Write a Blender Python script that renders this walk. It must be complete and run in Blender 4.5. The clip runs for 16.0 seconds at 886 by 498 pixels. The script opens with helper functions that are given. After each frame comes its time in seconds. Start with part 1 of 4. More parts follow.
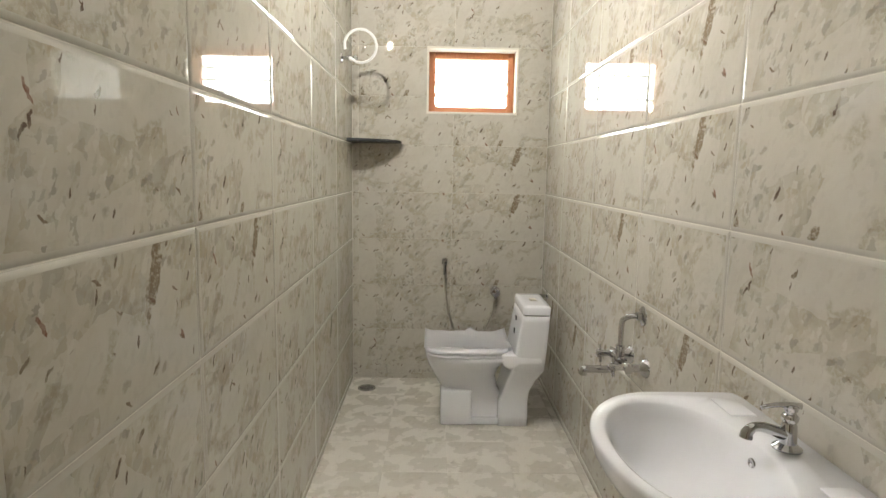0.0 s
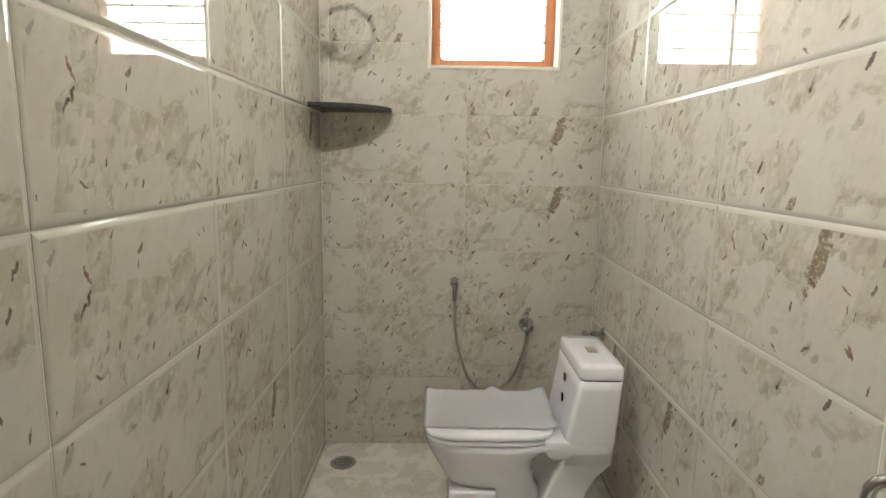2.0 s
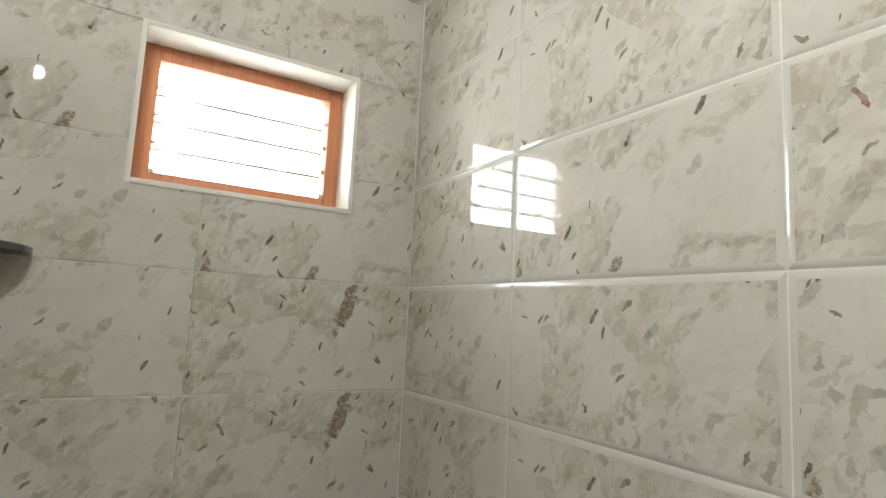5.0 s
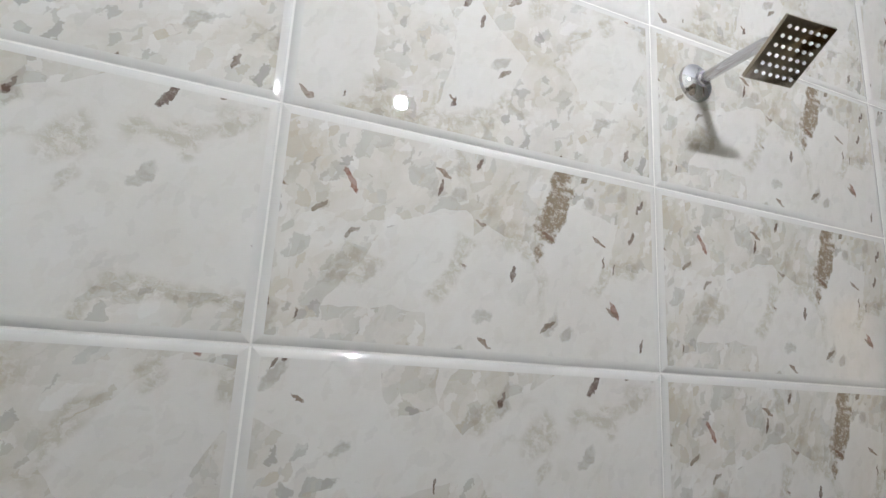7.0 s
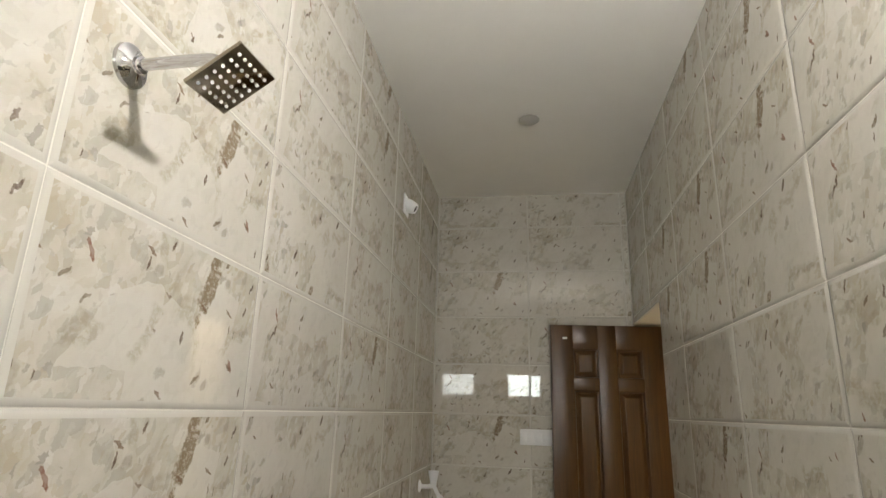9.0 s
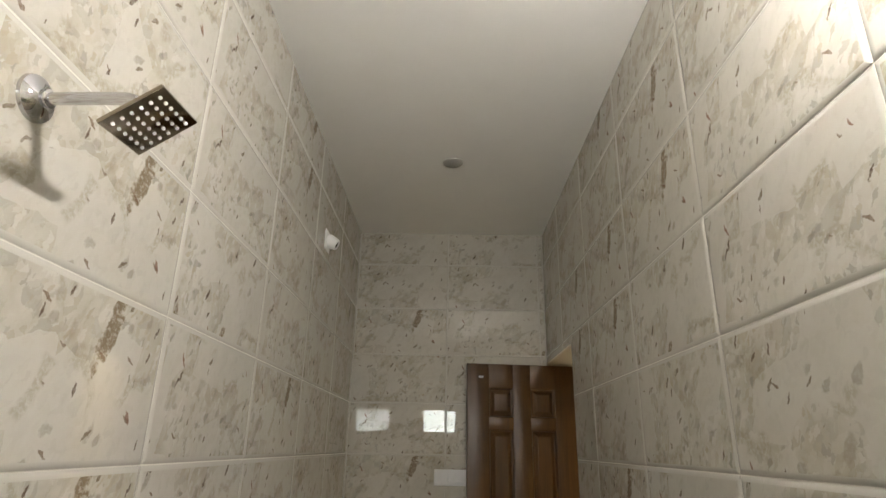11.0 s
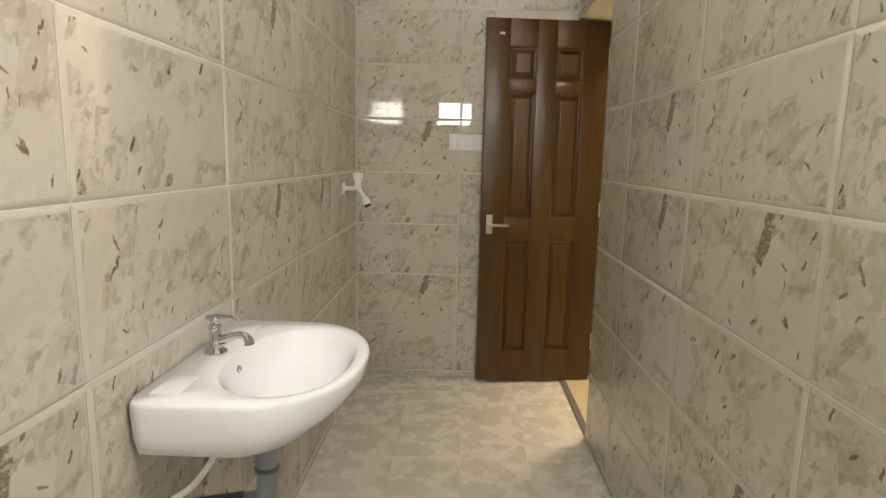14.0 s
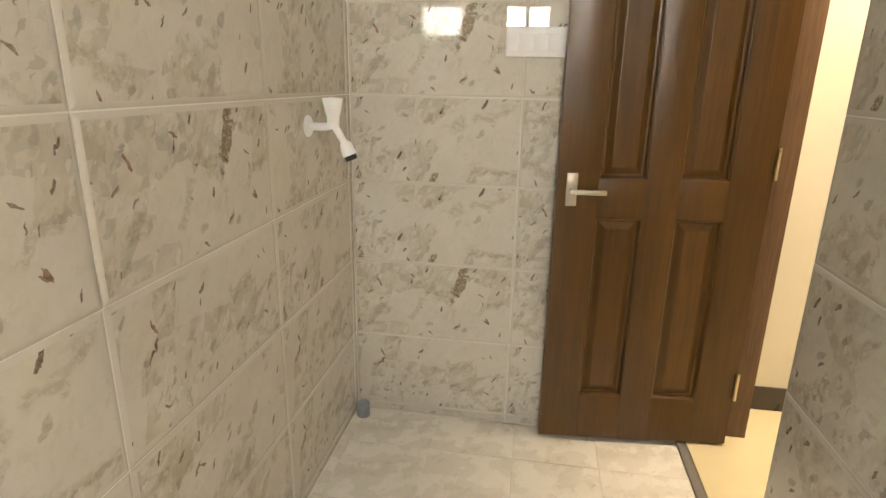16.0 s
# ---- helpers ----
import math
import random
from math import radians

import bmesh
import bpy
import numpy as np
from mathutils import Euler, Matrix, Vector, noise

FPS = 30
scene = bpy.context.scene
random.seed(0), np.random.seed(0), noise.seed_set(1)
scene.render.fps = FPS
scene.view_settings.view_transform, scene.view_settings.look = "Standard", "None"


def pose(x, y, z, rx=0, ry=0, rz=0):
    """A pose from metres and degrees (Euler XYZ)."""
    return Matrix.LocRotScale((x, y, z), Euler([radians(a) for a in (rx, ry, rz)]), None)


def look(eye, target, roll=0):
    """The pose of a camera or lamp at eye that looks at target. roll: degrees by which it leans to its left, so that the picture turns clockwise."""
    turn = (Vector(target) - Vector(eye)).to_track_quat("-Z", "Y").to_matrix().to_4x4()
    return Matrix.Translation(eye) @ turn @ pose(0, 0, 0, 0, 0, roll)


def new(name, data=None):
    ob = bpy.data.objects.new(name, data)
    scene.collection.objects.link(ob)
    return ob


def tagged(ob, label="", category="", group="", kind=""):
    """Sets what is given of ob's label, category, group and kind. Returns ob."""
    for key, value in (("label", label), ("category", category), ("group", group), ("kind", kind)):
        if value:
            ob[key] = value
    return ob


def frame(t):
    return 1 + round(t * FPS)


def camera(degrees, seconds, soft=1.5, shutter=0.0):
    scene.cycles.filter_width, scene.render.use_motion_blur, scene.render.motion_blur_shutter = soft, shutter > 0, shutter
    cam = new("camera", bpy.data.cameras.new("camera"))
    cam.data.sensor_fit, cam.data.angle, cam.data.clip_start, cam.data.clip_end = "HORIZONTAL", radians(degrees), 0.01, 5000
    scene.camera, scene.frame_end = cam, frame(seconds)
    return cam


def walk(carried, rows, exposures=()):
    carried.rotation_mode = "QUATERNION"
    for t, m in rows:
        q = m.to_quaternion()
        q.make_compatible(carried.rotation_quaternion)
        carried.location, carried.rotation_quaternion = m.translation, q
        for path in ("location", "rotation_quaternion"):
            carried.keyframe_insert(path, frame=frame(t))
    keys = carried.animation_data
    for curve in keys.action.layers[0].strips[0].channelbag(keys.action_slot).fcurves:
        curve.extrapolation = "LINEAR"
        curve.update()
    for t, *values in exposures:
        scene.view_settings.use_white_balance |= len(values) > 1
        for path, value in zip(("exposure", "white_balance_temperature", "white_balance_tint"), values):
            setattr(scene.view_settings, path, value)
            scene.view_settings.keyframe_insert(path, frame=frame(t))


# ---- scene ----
cam = camera(76.2, 16.0)
PATH = [
    (0, (0.331, 2.273, 1.374), (0.367, 4.255, 1.107), 1.0),
    (0.5, (0.388, 2.533, 1.351), (0.389, 4.513, 1.065), 1.0),
    (1, (0.388, 2.811, 1.344), (0.376, 4.786, 1.033), 1.0),
    (1.5, (0.352, 3.109, 1.342), (0.366, 5.082, 1.014), 1.0),
    (2, (0.344, 3.388, 1.347), (0.353, 5.365, 1.039), 0.9),
    (2.5, (0.315, 3.634, 1.366), (0.323, 5.618, 1.113), 0.6),
    (3, (0.287, 3.828, 1.408), (0.291, 5.824, 1.27), 0.1),
    (3.2, (0.293, 3.888, 1.431), (0.295, 5.887, 1.349), -0.0),
    (5.3, (0.251, 4.505, 1.473), (1.562, 5.981, 1.796), 2.3),
    (5.5, (0.259, 4.559, 1.487), (1.764, 5.834, 1.817), 2.2),
    (6, (0.287, 4.692, 1.514), (2.134, 5.371, 1.87), 2.6),
    (6.5, (0.317, 4.841, 1.522), (2.275, 4.764, 1.921), 3.2),
    (7, (0.367, 4.886, 1.523), (2.172, 4.148, 1.967), 3.2),
    (7.5, (0.407, 4.851, 1.541), (1.896, 3.605, 2.024), 3.2),
    (8, (0.438, 4.825, 1.549), (1.505, 3.204, 2.033), 2.6),
    (8.5, (0.45, 4.82, 1.562), (1.068, 2.983, 2.053), 2.1),
    (9, (0.44, 4.82, 1.558), (0.743, 2.922, 2.11), 1.6),
    (11.5, (0.447, 4.84, 1.597), (0.461, 2.954, 2.263), 1.0),
    (12, (0.468, 4.814, 1.56), (0.466, 2.852, 1.949), 1.0),
    (12.5, (0.481, 4.797, 1.478), (0.483, 2.8, 1.596), 2.1),
    (13, (0.491, 4.777, 1.403), (0.5, 2.781, 1.287), 2.1),
    (13.5, (0.483, 4.716, 1.348), (0.512, 2.733, 1.092), 1.9),
    (14, (0.44, 4.503, 1.329), (0.499, 2.529, 1.012), 1.2),
    (14.5, (0.365, 4.227, 1.318), (0.505, 2.267, 0.948), 0.8),
    (15, (0.388, 3.874, 1.301), (0.55, 1.926, 0.878), 0.8),
    (15.5, (0.382, 3.492, 1.317), (0.638, 1.57, 0.828), 1.3),
    (16, (0.398, 3.155, 1.298), (0.701, 1.262, 0.726), 1.0),
]
EXPOSURES = [
    (0.0, 0.9, 7600, 13), (2.0, 0.86, 7600, 12), (2.5, 0.74, 7530, 12), (3.0, 0.62, 7450, 12), (3.2, 0.6, 7400, 12), (5.4, 0.40, 6950, 12), (6.5, 0.30, 6500, 15), (7.0, 0.40, 6150, 16), (7.5, 0.40, 6450, 15), (8.5, 0.6, 7000, 14),
    (9.2, 0.68, 7450, 14), (11.5, 0.38, 7600, 15), (12.0, 0.66, 7700, 15), (12.5, 0.95, 7800, 15), (14.0, 1.20, 8000, 14), (14.5, 1.30, 8000, 14), (15.5, 1.60, 8300, 15), (16.0, 1.80, 8100, 15),
]
walk(cam, [(t, look(eye, target, roll)) for t, eye, target, roll in PATH], EXPOSURES)

# ---- light ----
world = bpy.data.worlds.new("world")
scene.world = world
world.use_nodes = True
wn = world.node_tree.nodes
sky = wn.new("ShaderNodeTexSky")
sky.sky_type = "NISHITA"
sky.sun_disc = False
sky.sun_elevation = radians(50)
sky.sun_rotation = radians(200)
wn["Background"].inputs["Strength"].default_value = 0.12
world.node_tree.links.new(sky.outputs[0], wn["Background"].inputs["Color"])


def area_lamp(name, m, sx, sy, watts, color):
    data = bpy.data.lights.new(name, "AREA")
    data.shape, data.size, data.size_y, data.energy, data.color = "RECTANGLE", sx, sy, watts, color
    ob = new(name, data)
    ob.matrix_world = m
    return ob


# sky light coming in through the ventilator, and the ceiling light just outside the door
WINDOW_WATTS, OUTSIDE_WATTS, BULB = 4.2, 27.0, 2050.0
area_lamp("window_sky_light", look((0.565, 6.20, 1.948), (0.565, 5.0, 1.948)), 0.60, 0.42, WINDOW_WATTS, (0.74, 0.89, 1.0))
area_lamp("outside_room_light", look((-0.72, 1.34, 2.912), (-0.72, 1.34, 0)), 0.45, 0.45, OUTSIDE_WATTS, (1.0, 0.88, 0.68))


# ---- materials ----
def material(name):
    m = bpy.data.materials.new(name)
    m.use_nodes = True
    t = m.node_tree
    return m, t, t.nodes["Principled BSDF"]


def node(t, kind, **values):
    n = t.nodes.new(kind)
    for k, v in values.items():
        n.inputs[k].default_value = v
    return n


def ramp(t, fac, stops):
    r = t.nodes.new("ShaderNodeValToRGB")
    el = r.color_ramp.elements
    while len(el) < len(stops):
        el.new(0.5)
    for e, (p, c) in zip(el, stops):
        e.position = p
        e.color = (*c, 1) if len(c) == 3 else (c[0], c[0], c[0], 1)
    t.links.new(fac, r.inputs[0])
    return r.outputs[0]


def mix(t, fac, a, b, mode="MIX"):
    n = t.nodes.new("ShaderNodeMix")
    n.data_type, n.blend_type = "RGBA", mode
    for sock, v in ((n.inputs[0], fac), (n.inputs[6], a), (n.inputs[7], b)):
        if isinstance(v, (int, float)):
            sock.default_value = v
        elif isinstance(v, tuple):
            sock.default_value = (*v, 1)
        else:
            t.links.new(v, sock)
    return n.outputs[2]


def calc(t, op, a, b=0.0):
    n = t.nodes.new("ShaderNodeMath")
    n.operation = op
    for sock, v in zip(n.inputs, (a, b)):
        if isinstance(v, (int, float)):
            sock.default_value = v
        else:
            t.links.new(v, sock)
    return n.outputs[0]


def place(t, vec, loc=(0, 0, 0), rot=(0, 0, 0), scale=(1, 1, 1)):
    n = t.nodes.new("ShaderNodeMapping")
    n.inputs["Location"].default_value, n.inputs["Rotation"].default_value, n.inputs["Scale"].default_value = loc, [radians(a) for a in rot], scale
    t.links.new(vec, n.inputs["Vector"])
    return n.outputs[0]


def noise_tex(t, vec, scale, detail=4.0, rough=0.55, distortion=0.0):
    n = node(t, "ShaderNodeTexNoise", Scale=scale, Detail=detail, Roughness=rough, Distortion=distortion)
    t.links.new(vec, n.inputs["Vector"])
    return n


def cells(t, vec, scale, feature="F1", randomness=1.0):
    n = t.nodes.new("ShaderNodeTexVoronoi")
    n.feature = feature
    n.inputs["Scale"].default_value, n.inputs["Randomness"].default_value = scale, randomness
    t.links.new(vec, n.inputs["Vector"])
    return n


def bump(t, bsdf, height, strength, distance=0.001):
    n = t.nodes.new("ShaderNodeBump")
    n.inputs["Strength"].default_value, n.inputs["Distance"].default_value = strength, distance
    t.links.new(height, n.inputs["Height"])
    t.links.new(n.outputs[0], bsdf.inputs["Normal"])


def tile_material(name, rough, spec, fleck=0.9, pale=0.0):
    """Printed agglomerate-marble tile: angular pale chips bound by khaki bands, grey crumbs, slanting brown streaks and flecks; five print faces."""
    m, t, b = material(name)
    co = t.nodes.new("ShaderNodeTexCoord").outputs["Object"]
    rnd = t.nodes.new("ShaderNodeObjectInfo").outputs["Random"]
    face = calc(t, "FLOOR", calc(t, "MULTIPLY", rnd, 5.0))
    off = t.nodes.new("ShaderNodeCombineXYZ")
    t.links.new(calc(t, "MULTIPLY", face, 3.7), off.inputs[0])
    t.links.new(calc(t, "MULTIPLY", face, 1.9), off.inputs[1])

    def shifted(vec, color, amount):
        """Moves vec by a noise colour, centred so that nothing drifts."""
        mid = t.nodes.new("ShaderNodeVectorMath")
        mid.operation = "SUBTRACT"
        t.links.new(color, mid.inputs[0])
        mid.inputs[1].default_value = (0.5, 0.5, 0.5)
        n = t.nodes.new("ShaderNodeVectorMath")
        n.operation = "MULTIPLY_ADD"
        t.links.new(mid.outputs[0], n.inputs[0])
        n.inputs[1].default_value = (amount, amount, 0.0)
        t.links.new(vec, n.inputs[2])
        return n.outputs[0]

    def slant(vec, degrees, stretch, loc=(0, 0, 0)):
        """Turns the pattern, then squeezes it across, so that shapes run along the given angle."""
        return place(t, place(t, vec, loc=loc, rot=(0, 0, -degrees)), scale=(1.0, stretch, 1.0))

    def parts_of(col):
        s = t.nodes.new("ShaderNodeSeparateColor")
        t.links.new(col, s.inputs[0])
        return s.outputs

    def gated(*fs):
        out = fs[0]
        for f in fs[1:]:
            out = calc(t, "MULTIPLY", out, f)
        return out

    def soft_step(value, lo, hi):
        n = t.nodes.new("ShaderNodeMapRange")
        n.interpolation_type = "SMOOTHSTEP"
        n.inputs["From Min"].default_value, n.inputs["From Max"].default_value = lo, hi
        t.links.new(value, n.inputs["Value"])
        return n.outputs[0]

    add = t.nodes.new("ShaderNodeVectorMath")
    t.links.new(co, add.inputs[0])
    t.links.new(off.outputs[0], add.inputs[1])
    p = add.outputs[0]
    q = shifted(p, noise_tex(t, p, 9.0, 2.0).outputs["Color"], 0.045)
    j = shifted(q, noise_tex(t, p, 60.0, 4.0, 0.65).outputs["Color"], 0.022)
    jl = shifted(p, noise_tex(t, p, 48.0, 3.0, 0.6).outputs["Color"], 0.020)

    # clouded ground
    c = ramp(t, noise_tex(t, q, 7.0, 5.0, 0.6).outputs[0], [(0.30, (0.50, 0.465, 0.395)), (0.48, (0.605, 0.58, 0.525)), (0.66, (0.67, 0.655, 0.615))])
    cloud = ramp(t, noise_tex(t, slant(q, 50, 1.5, (2, 5, 0)), 4.2, 4.0, 0.6).outputs[0], [(0.50, (0,)), (0.66, (1,))])
    c = mix(t, gated(cloud, 0.36), c, (0.45, 0.40, 0.31))
    # large angular chips, some of them clean and pale
    chip_at = slant(shifted(q, noise_tex(t, p, 26.0, 2.0).outputs["Color"], 0.012), 48, 1.35)
    chips = parts_of(cells(t, chip_at, 6.2).outputs["Color"])
    clean = calc(t, "GREATER_THAN", chips[0], 0.60)
    c = mix(t, gated(clean, 0.70), c, (0.665, 0.65, 0.61))
    crumbed = calc(t, "SUBTRACT", 1.0, calc(t, "MULTIPLY", clean, 0.80))
    grit = ramp(t, noise_tex(t, j, 75.0, 4.0, 0.7).outputs[0], [(0.40, (0.15,)), (0.57, (1,))])
    # broken crumbs of white, grey and beige
    for scale, angle, stretch, thr, amount in ((15.0, 58, 1.6, 0.62, 0.42), (31.0, 38, 1.8, 0.60, 0.62), (60.0, 66, 1.7, 0.60, 0.75)):
        sc = parts_of(cells(t, slant(j, angle, stretch, (scale, 2, 0)), scale).outputs["Color"])
        tone = ramp(t, sc[0], [(0.0, (0.29, 0.28, 0.25)), (0.30, (0.44, 0.42, 0.37)), (0.55, (0.49, 0.425, 0.32)), (0.8, (0.70, 0.69, 0.66))])
        c = mix(t, gated(calc(t, "GREATER_THAN", sc[1], thr), sc[2], crumbed, amount * (0.4 + 0.6 * fleck)), c, tone)
    # khaki gritty bands along the border of some large chips
    line = cells(t, chip_at, 6.2, "DISTANCE_TO_EDGE")
    rib = gated(calc(t, "SUBTRACT", 1.0, soft_step(line.outputs["Distance"], 0.05, 0.10)), soft_step(noise_tex(t, place(t, p, loc=(1, 3, 0)), 6.5, 2.0).outputs[0], 0.53, 0.59))
    c = mix(t, gated(rib, grit, 0.50 * fleck), c, (0.34, 0.285, 0.185))
    # soft grey-brown blots, slanting
    for scale, angle, thr, size, col in ((9.0, 62, 0.62, 0.26, (0.37, 0.33, 0.26)), (12.0, 45, 0.62, 0.24, (0.33, 0.30, 0.25))):
        bl = cells(t, slant(j, angle, 1.9, (angle * 0.2, 1, 0)), scale)
        sl = parts_of(bl.outputs["Color"])
        lim = calc(t, "MULTIPLY", sl[2], size)
        k = soft_step(calc(t, "SUBTRACT", lim, bl.outputs["Distance"]), -0.03, 0.06)
        c = mix(t, gated(k, calc(t, "GREATER_THAN", sl[0], thr), calc(t, "ADD", calc(t, "MULTIPLY", grit, 0.35), 0.35), fleck), c, col)
    # gritty brown streaks, about one to a tile
    ragged = calc(t, "MULTIPLY", calc(t, "SUBTRACT", noise_tex(t, p, 38.0, 4.0, 0.65).outputs[0], 0.5), 0.26)
    st = cells(t, slant(shifted(jl, noise_tex(t, p, 11.0, 2.0).outputs["Color"], 0.022), 72, 3.4), 2.4)
    ss = parts_of(st.outputs["Color"])
    body = soft_step(calc(t, "SUBTRACT", calc(t, "ADD", calc(t, "MULTIPLY", ss[2], 0.11), 0.085), calc(t, "ADD", st.outputs["Distance"], ragged)), -0.01, 0.03)
    c = mix(t, gated(calc(t, "GREATER_THAN", ss[1], 0.62), body, ramp(t, noise_tex(t, p, 75.0, 6.0, 0.75).outputs[0], [(0.40, (0.30,)), (0.52, (0.95,))]), fleck), c, (0.20, 0.14, 0.075))
    # ragged dark flecks, long and slanted, each with its own depth of colour
    for angle, scale, thr, size, col in ((56, 9.0, 0.66, 0.18, (0.085, 0.040, 0.022)), (-58, 9.0, 0.74, 0.18, (0.21, 0.065, 0.030)), (38, 11.0, 0.68, 0.18, (0.17, 0.125, 0.08)), (74, 13.0, 0.66, 0.18, (0.10, 0.050, 0.028)), (-30, 12.0, 0.74, 0.17, (0.20, 0.13, 0.085))):
        fl = cells(t, slant(jl, angle, 3.8, (angle * 0.1, 0, 0)), scale)
        sf = parts_of(fl.outputs["Color"])
        lim = calc(t, "MULTIPLY", calc(t, "POWER", sf[2], 1.2), size)
        k = soft_step(calc(t, "SUBTRACT", lim, fl.outputs["Distance"]), -0.008, 0.020)
        c = mix(t, gated(k, calc(t, "GREATER_THAN", sf[0], thr), calc(t, "ADD", calc(t, "MULTIPLY", grit, 0.35), 0.60), fleck), c, col)
    c = mix(t, 1.0, c, (0.86, 0.845, 0.815), "MULTIPLY")
    if pale:
        c = mix(t, pale, c, (0.74, 0.72, 0.68))
    t.links.new(c, b.inputs["Base Color"])
    smear = noise_tex(t, p, 7.0, 4.0).outputs[0]
    t.links.new(ramp(t, smear, [(0.35, (rough,)), (0.75, (rough * 1.6 + 0.005,))]), b.inputs["Roughness"])
    b.inputs["Specular IOR Level"].default_value = spec
    bump(t, b, noise_tex(t, p, 5.0, 1.0).outputs[0], 0.006, 0.002)
    return m


def plain(name, color, rough, metal=0.0, vary=0.06, scale=20.0, bumped=0.0, spec=0.5, coat=0.0):
    m, t, b = material(name)
    co = t.nodes.new("ShaderNodeTexCoord").outputs["Object"]
    n1 = noise_tex(t, co, scale, 6.0, 0.6).outputs[0]
    n2 = noise_tex(t, co, scale * 0.13, 3.0).outputs[0]
    dark = tuple(c * (1 - vary * 2) for c in color)
    t.links.new(mix(t, calc(t, "MULTIPLY", calc(t, "ADD", n1, n2), 0.5), dark, tuple(min(1.0, c * (1 + vary)) for c in color)), b.inputs["Base Color"])
    t.links.new(ramp(t, n2, [(0.3, (rough,)), (0.75, (min(1.0, rough * 1.25 + 0.02),))]), b.inputs["Roughness"])
    b.inputs["Metallic"].default_value = metal
    b.inputs["Specular IOR Level"].default_value = spec
    b.inputs["Coat Weight"].default_value = coat
    if bumped:
        bump(t, b, n1, bumped, 0.001)
    return m


def wood_material(name, dark, light, rough=0.28):
    m, t, b = material(name)
    co = t.nodes.new("ShaderNodeTexCoord").outputs["Object"]
    grain = noise_tex(t, place(t, co, scale=(26, 26, 1.3)), 2.0, 7.0, 0.62, 1.2).outputs[0]
    fine = noise_tex(t, place(t, co, scale=(160, 160, 5)), 2.0, 4.0).outputs[0]
    c = ramp(t, grain, [(0.28, dark), (0.55, tuple((a + b2) / 2 for a, b2 in zip(dark, light))), (0.78, light)])
    c = mix(t, calc(t, "MULTIPLY", ramp(t, fine, [(0.5, (0,)), (0.7, (1,))]), 0.35), c, tuple(v * 0.5 for v in dark))
    t.links.new(c, b.inputs["Base Color"])
    t.links.new(ramp(t, fine, [(0.3, (rough,)), (0.8, (rough + 0.14,))]), b.inputs["Roughness"])
    bump(t, b, fine, 0.08, 0.0006)
    return m


def glow(name, color, strength):
    m, t, b = material(name)
    b.inputs["Base Color"].default_value = (*color, 1)
    b.inputs["Emission Color"].default_value = (*color, 1)
    b.inputs["Emission Strength"].default_value = strength
    return m


WALL_TILE = tile_material("glossy_marble_tile", 0.006, 0.62)
FLOOR_TILE = tile_material("satin_floor_tile", 0.22, 0.45, 0.35, 0.45)
EDGE_GLAZE = plain("pale_tile_edge_glaze", (0.56, 0.54, 0.49), 0.03, vary=0.04, scale=12.0, spec=0.62)
GROUT = plain("pale_grout", (0.70, 0.675, 0.615), 0.75, bumped=0.3)
PLASTER = plain("cream_plaster", (0.74, 0.71, 0.64), 0.8, vary=0.03, scale=9.0, bumped=0.15)
CEILING = plain("white_ceiling_paint", (0.86, 0.85, 0.82), 0.85, vary=0.03, scale=7.0, bumped=0.12)
CERAMIC = plain("white_glazed_ceramic", (0.875, 0.89, 0.95), 0.05, vary=0.01, scale=4.0, spec=0.6, coat=0.3)
CHROME = plain("chrome", (0.56, 0.56, 0.58), 0.045, metal=1.0, vary=0.03, scale=30.0)
STEEL = plain("brushed_steel", (0.55, 0.52, 0.46), 0.28, metal=1.0, vary=0.08, scale=60.0)
HEAD_STEEL = plain("dark_polished_steel", (0.34, 0.29, 0.22), 0.10, metal=1.0, vary=0.05, scale=40.0)
BRASS = plain("pale_brass", (0.75, 0.66, 0.46), 0.25, metal=1.0)
PVC_WHITE = plain("white_plastic", (0.80, 0.81, 0.82), 0.3, vary=0.02)
PVC_GREY = plain("grey_pvc", (0.26, 0.30, 0.345), 0.38, vary=0.07, scale=35.0)
SHADOW_GAP = plain("dark_gap_shade", (0.06, 0.06, 0.06), 0.6)
BLACK = plain("black_rubber_and_shade", (0.015, 0.015, 0.016), 0.5)
THRESHOLD = plain("threshold_grey", (0.17, 0.16, 0.15), 0.4, vary=0.2, scale=90.0)
GRANITE = plain("dark_granite", (0.055, 0.06, 0.065), 0.22, vary=0.35, scale=160.0)
DOOR_WOOD = wood_material("varnished_teak_brown", (0.058, 0.0245, 0.0040), (0.108, 0.048, 0.0080))
FRAME_WOOD = wood_material("door_frame_wood", (0.12, 0.065, 0.038), (0.21, 0.125, 0.08), 0.4)
WINDOW_WOOD = wood_material("orange_primed_wood", (0.50, 0.18, 0.08), (0.66, 0.27, 0.14), 0.5)
PAPER = plain("white_protective_film", (0.90, 0.91, 0.94), 0.35, vary=0.02)
ROOM_FLOOR = plain("cream_vitrified_floor", (0.62, 0.55, 0.38), 0.12, vary=0.05, scale=6.0)
SKIRTING = plain("dark_skirting_tile", (0.07, 0.06, 0.055), 0.25, vary=0.2, scale=80.0)
BULB_GLOW = glow("lit_bulb_glass", (0.89, 0.95, 1.0), BULB)
SKY_GLOW = glow("bright_sky", (0.90, 0.96, 1.0), 9.0)


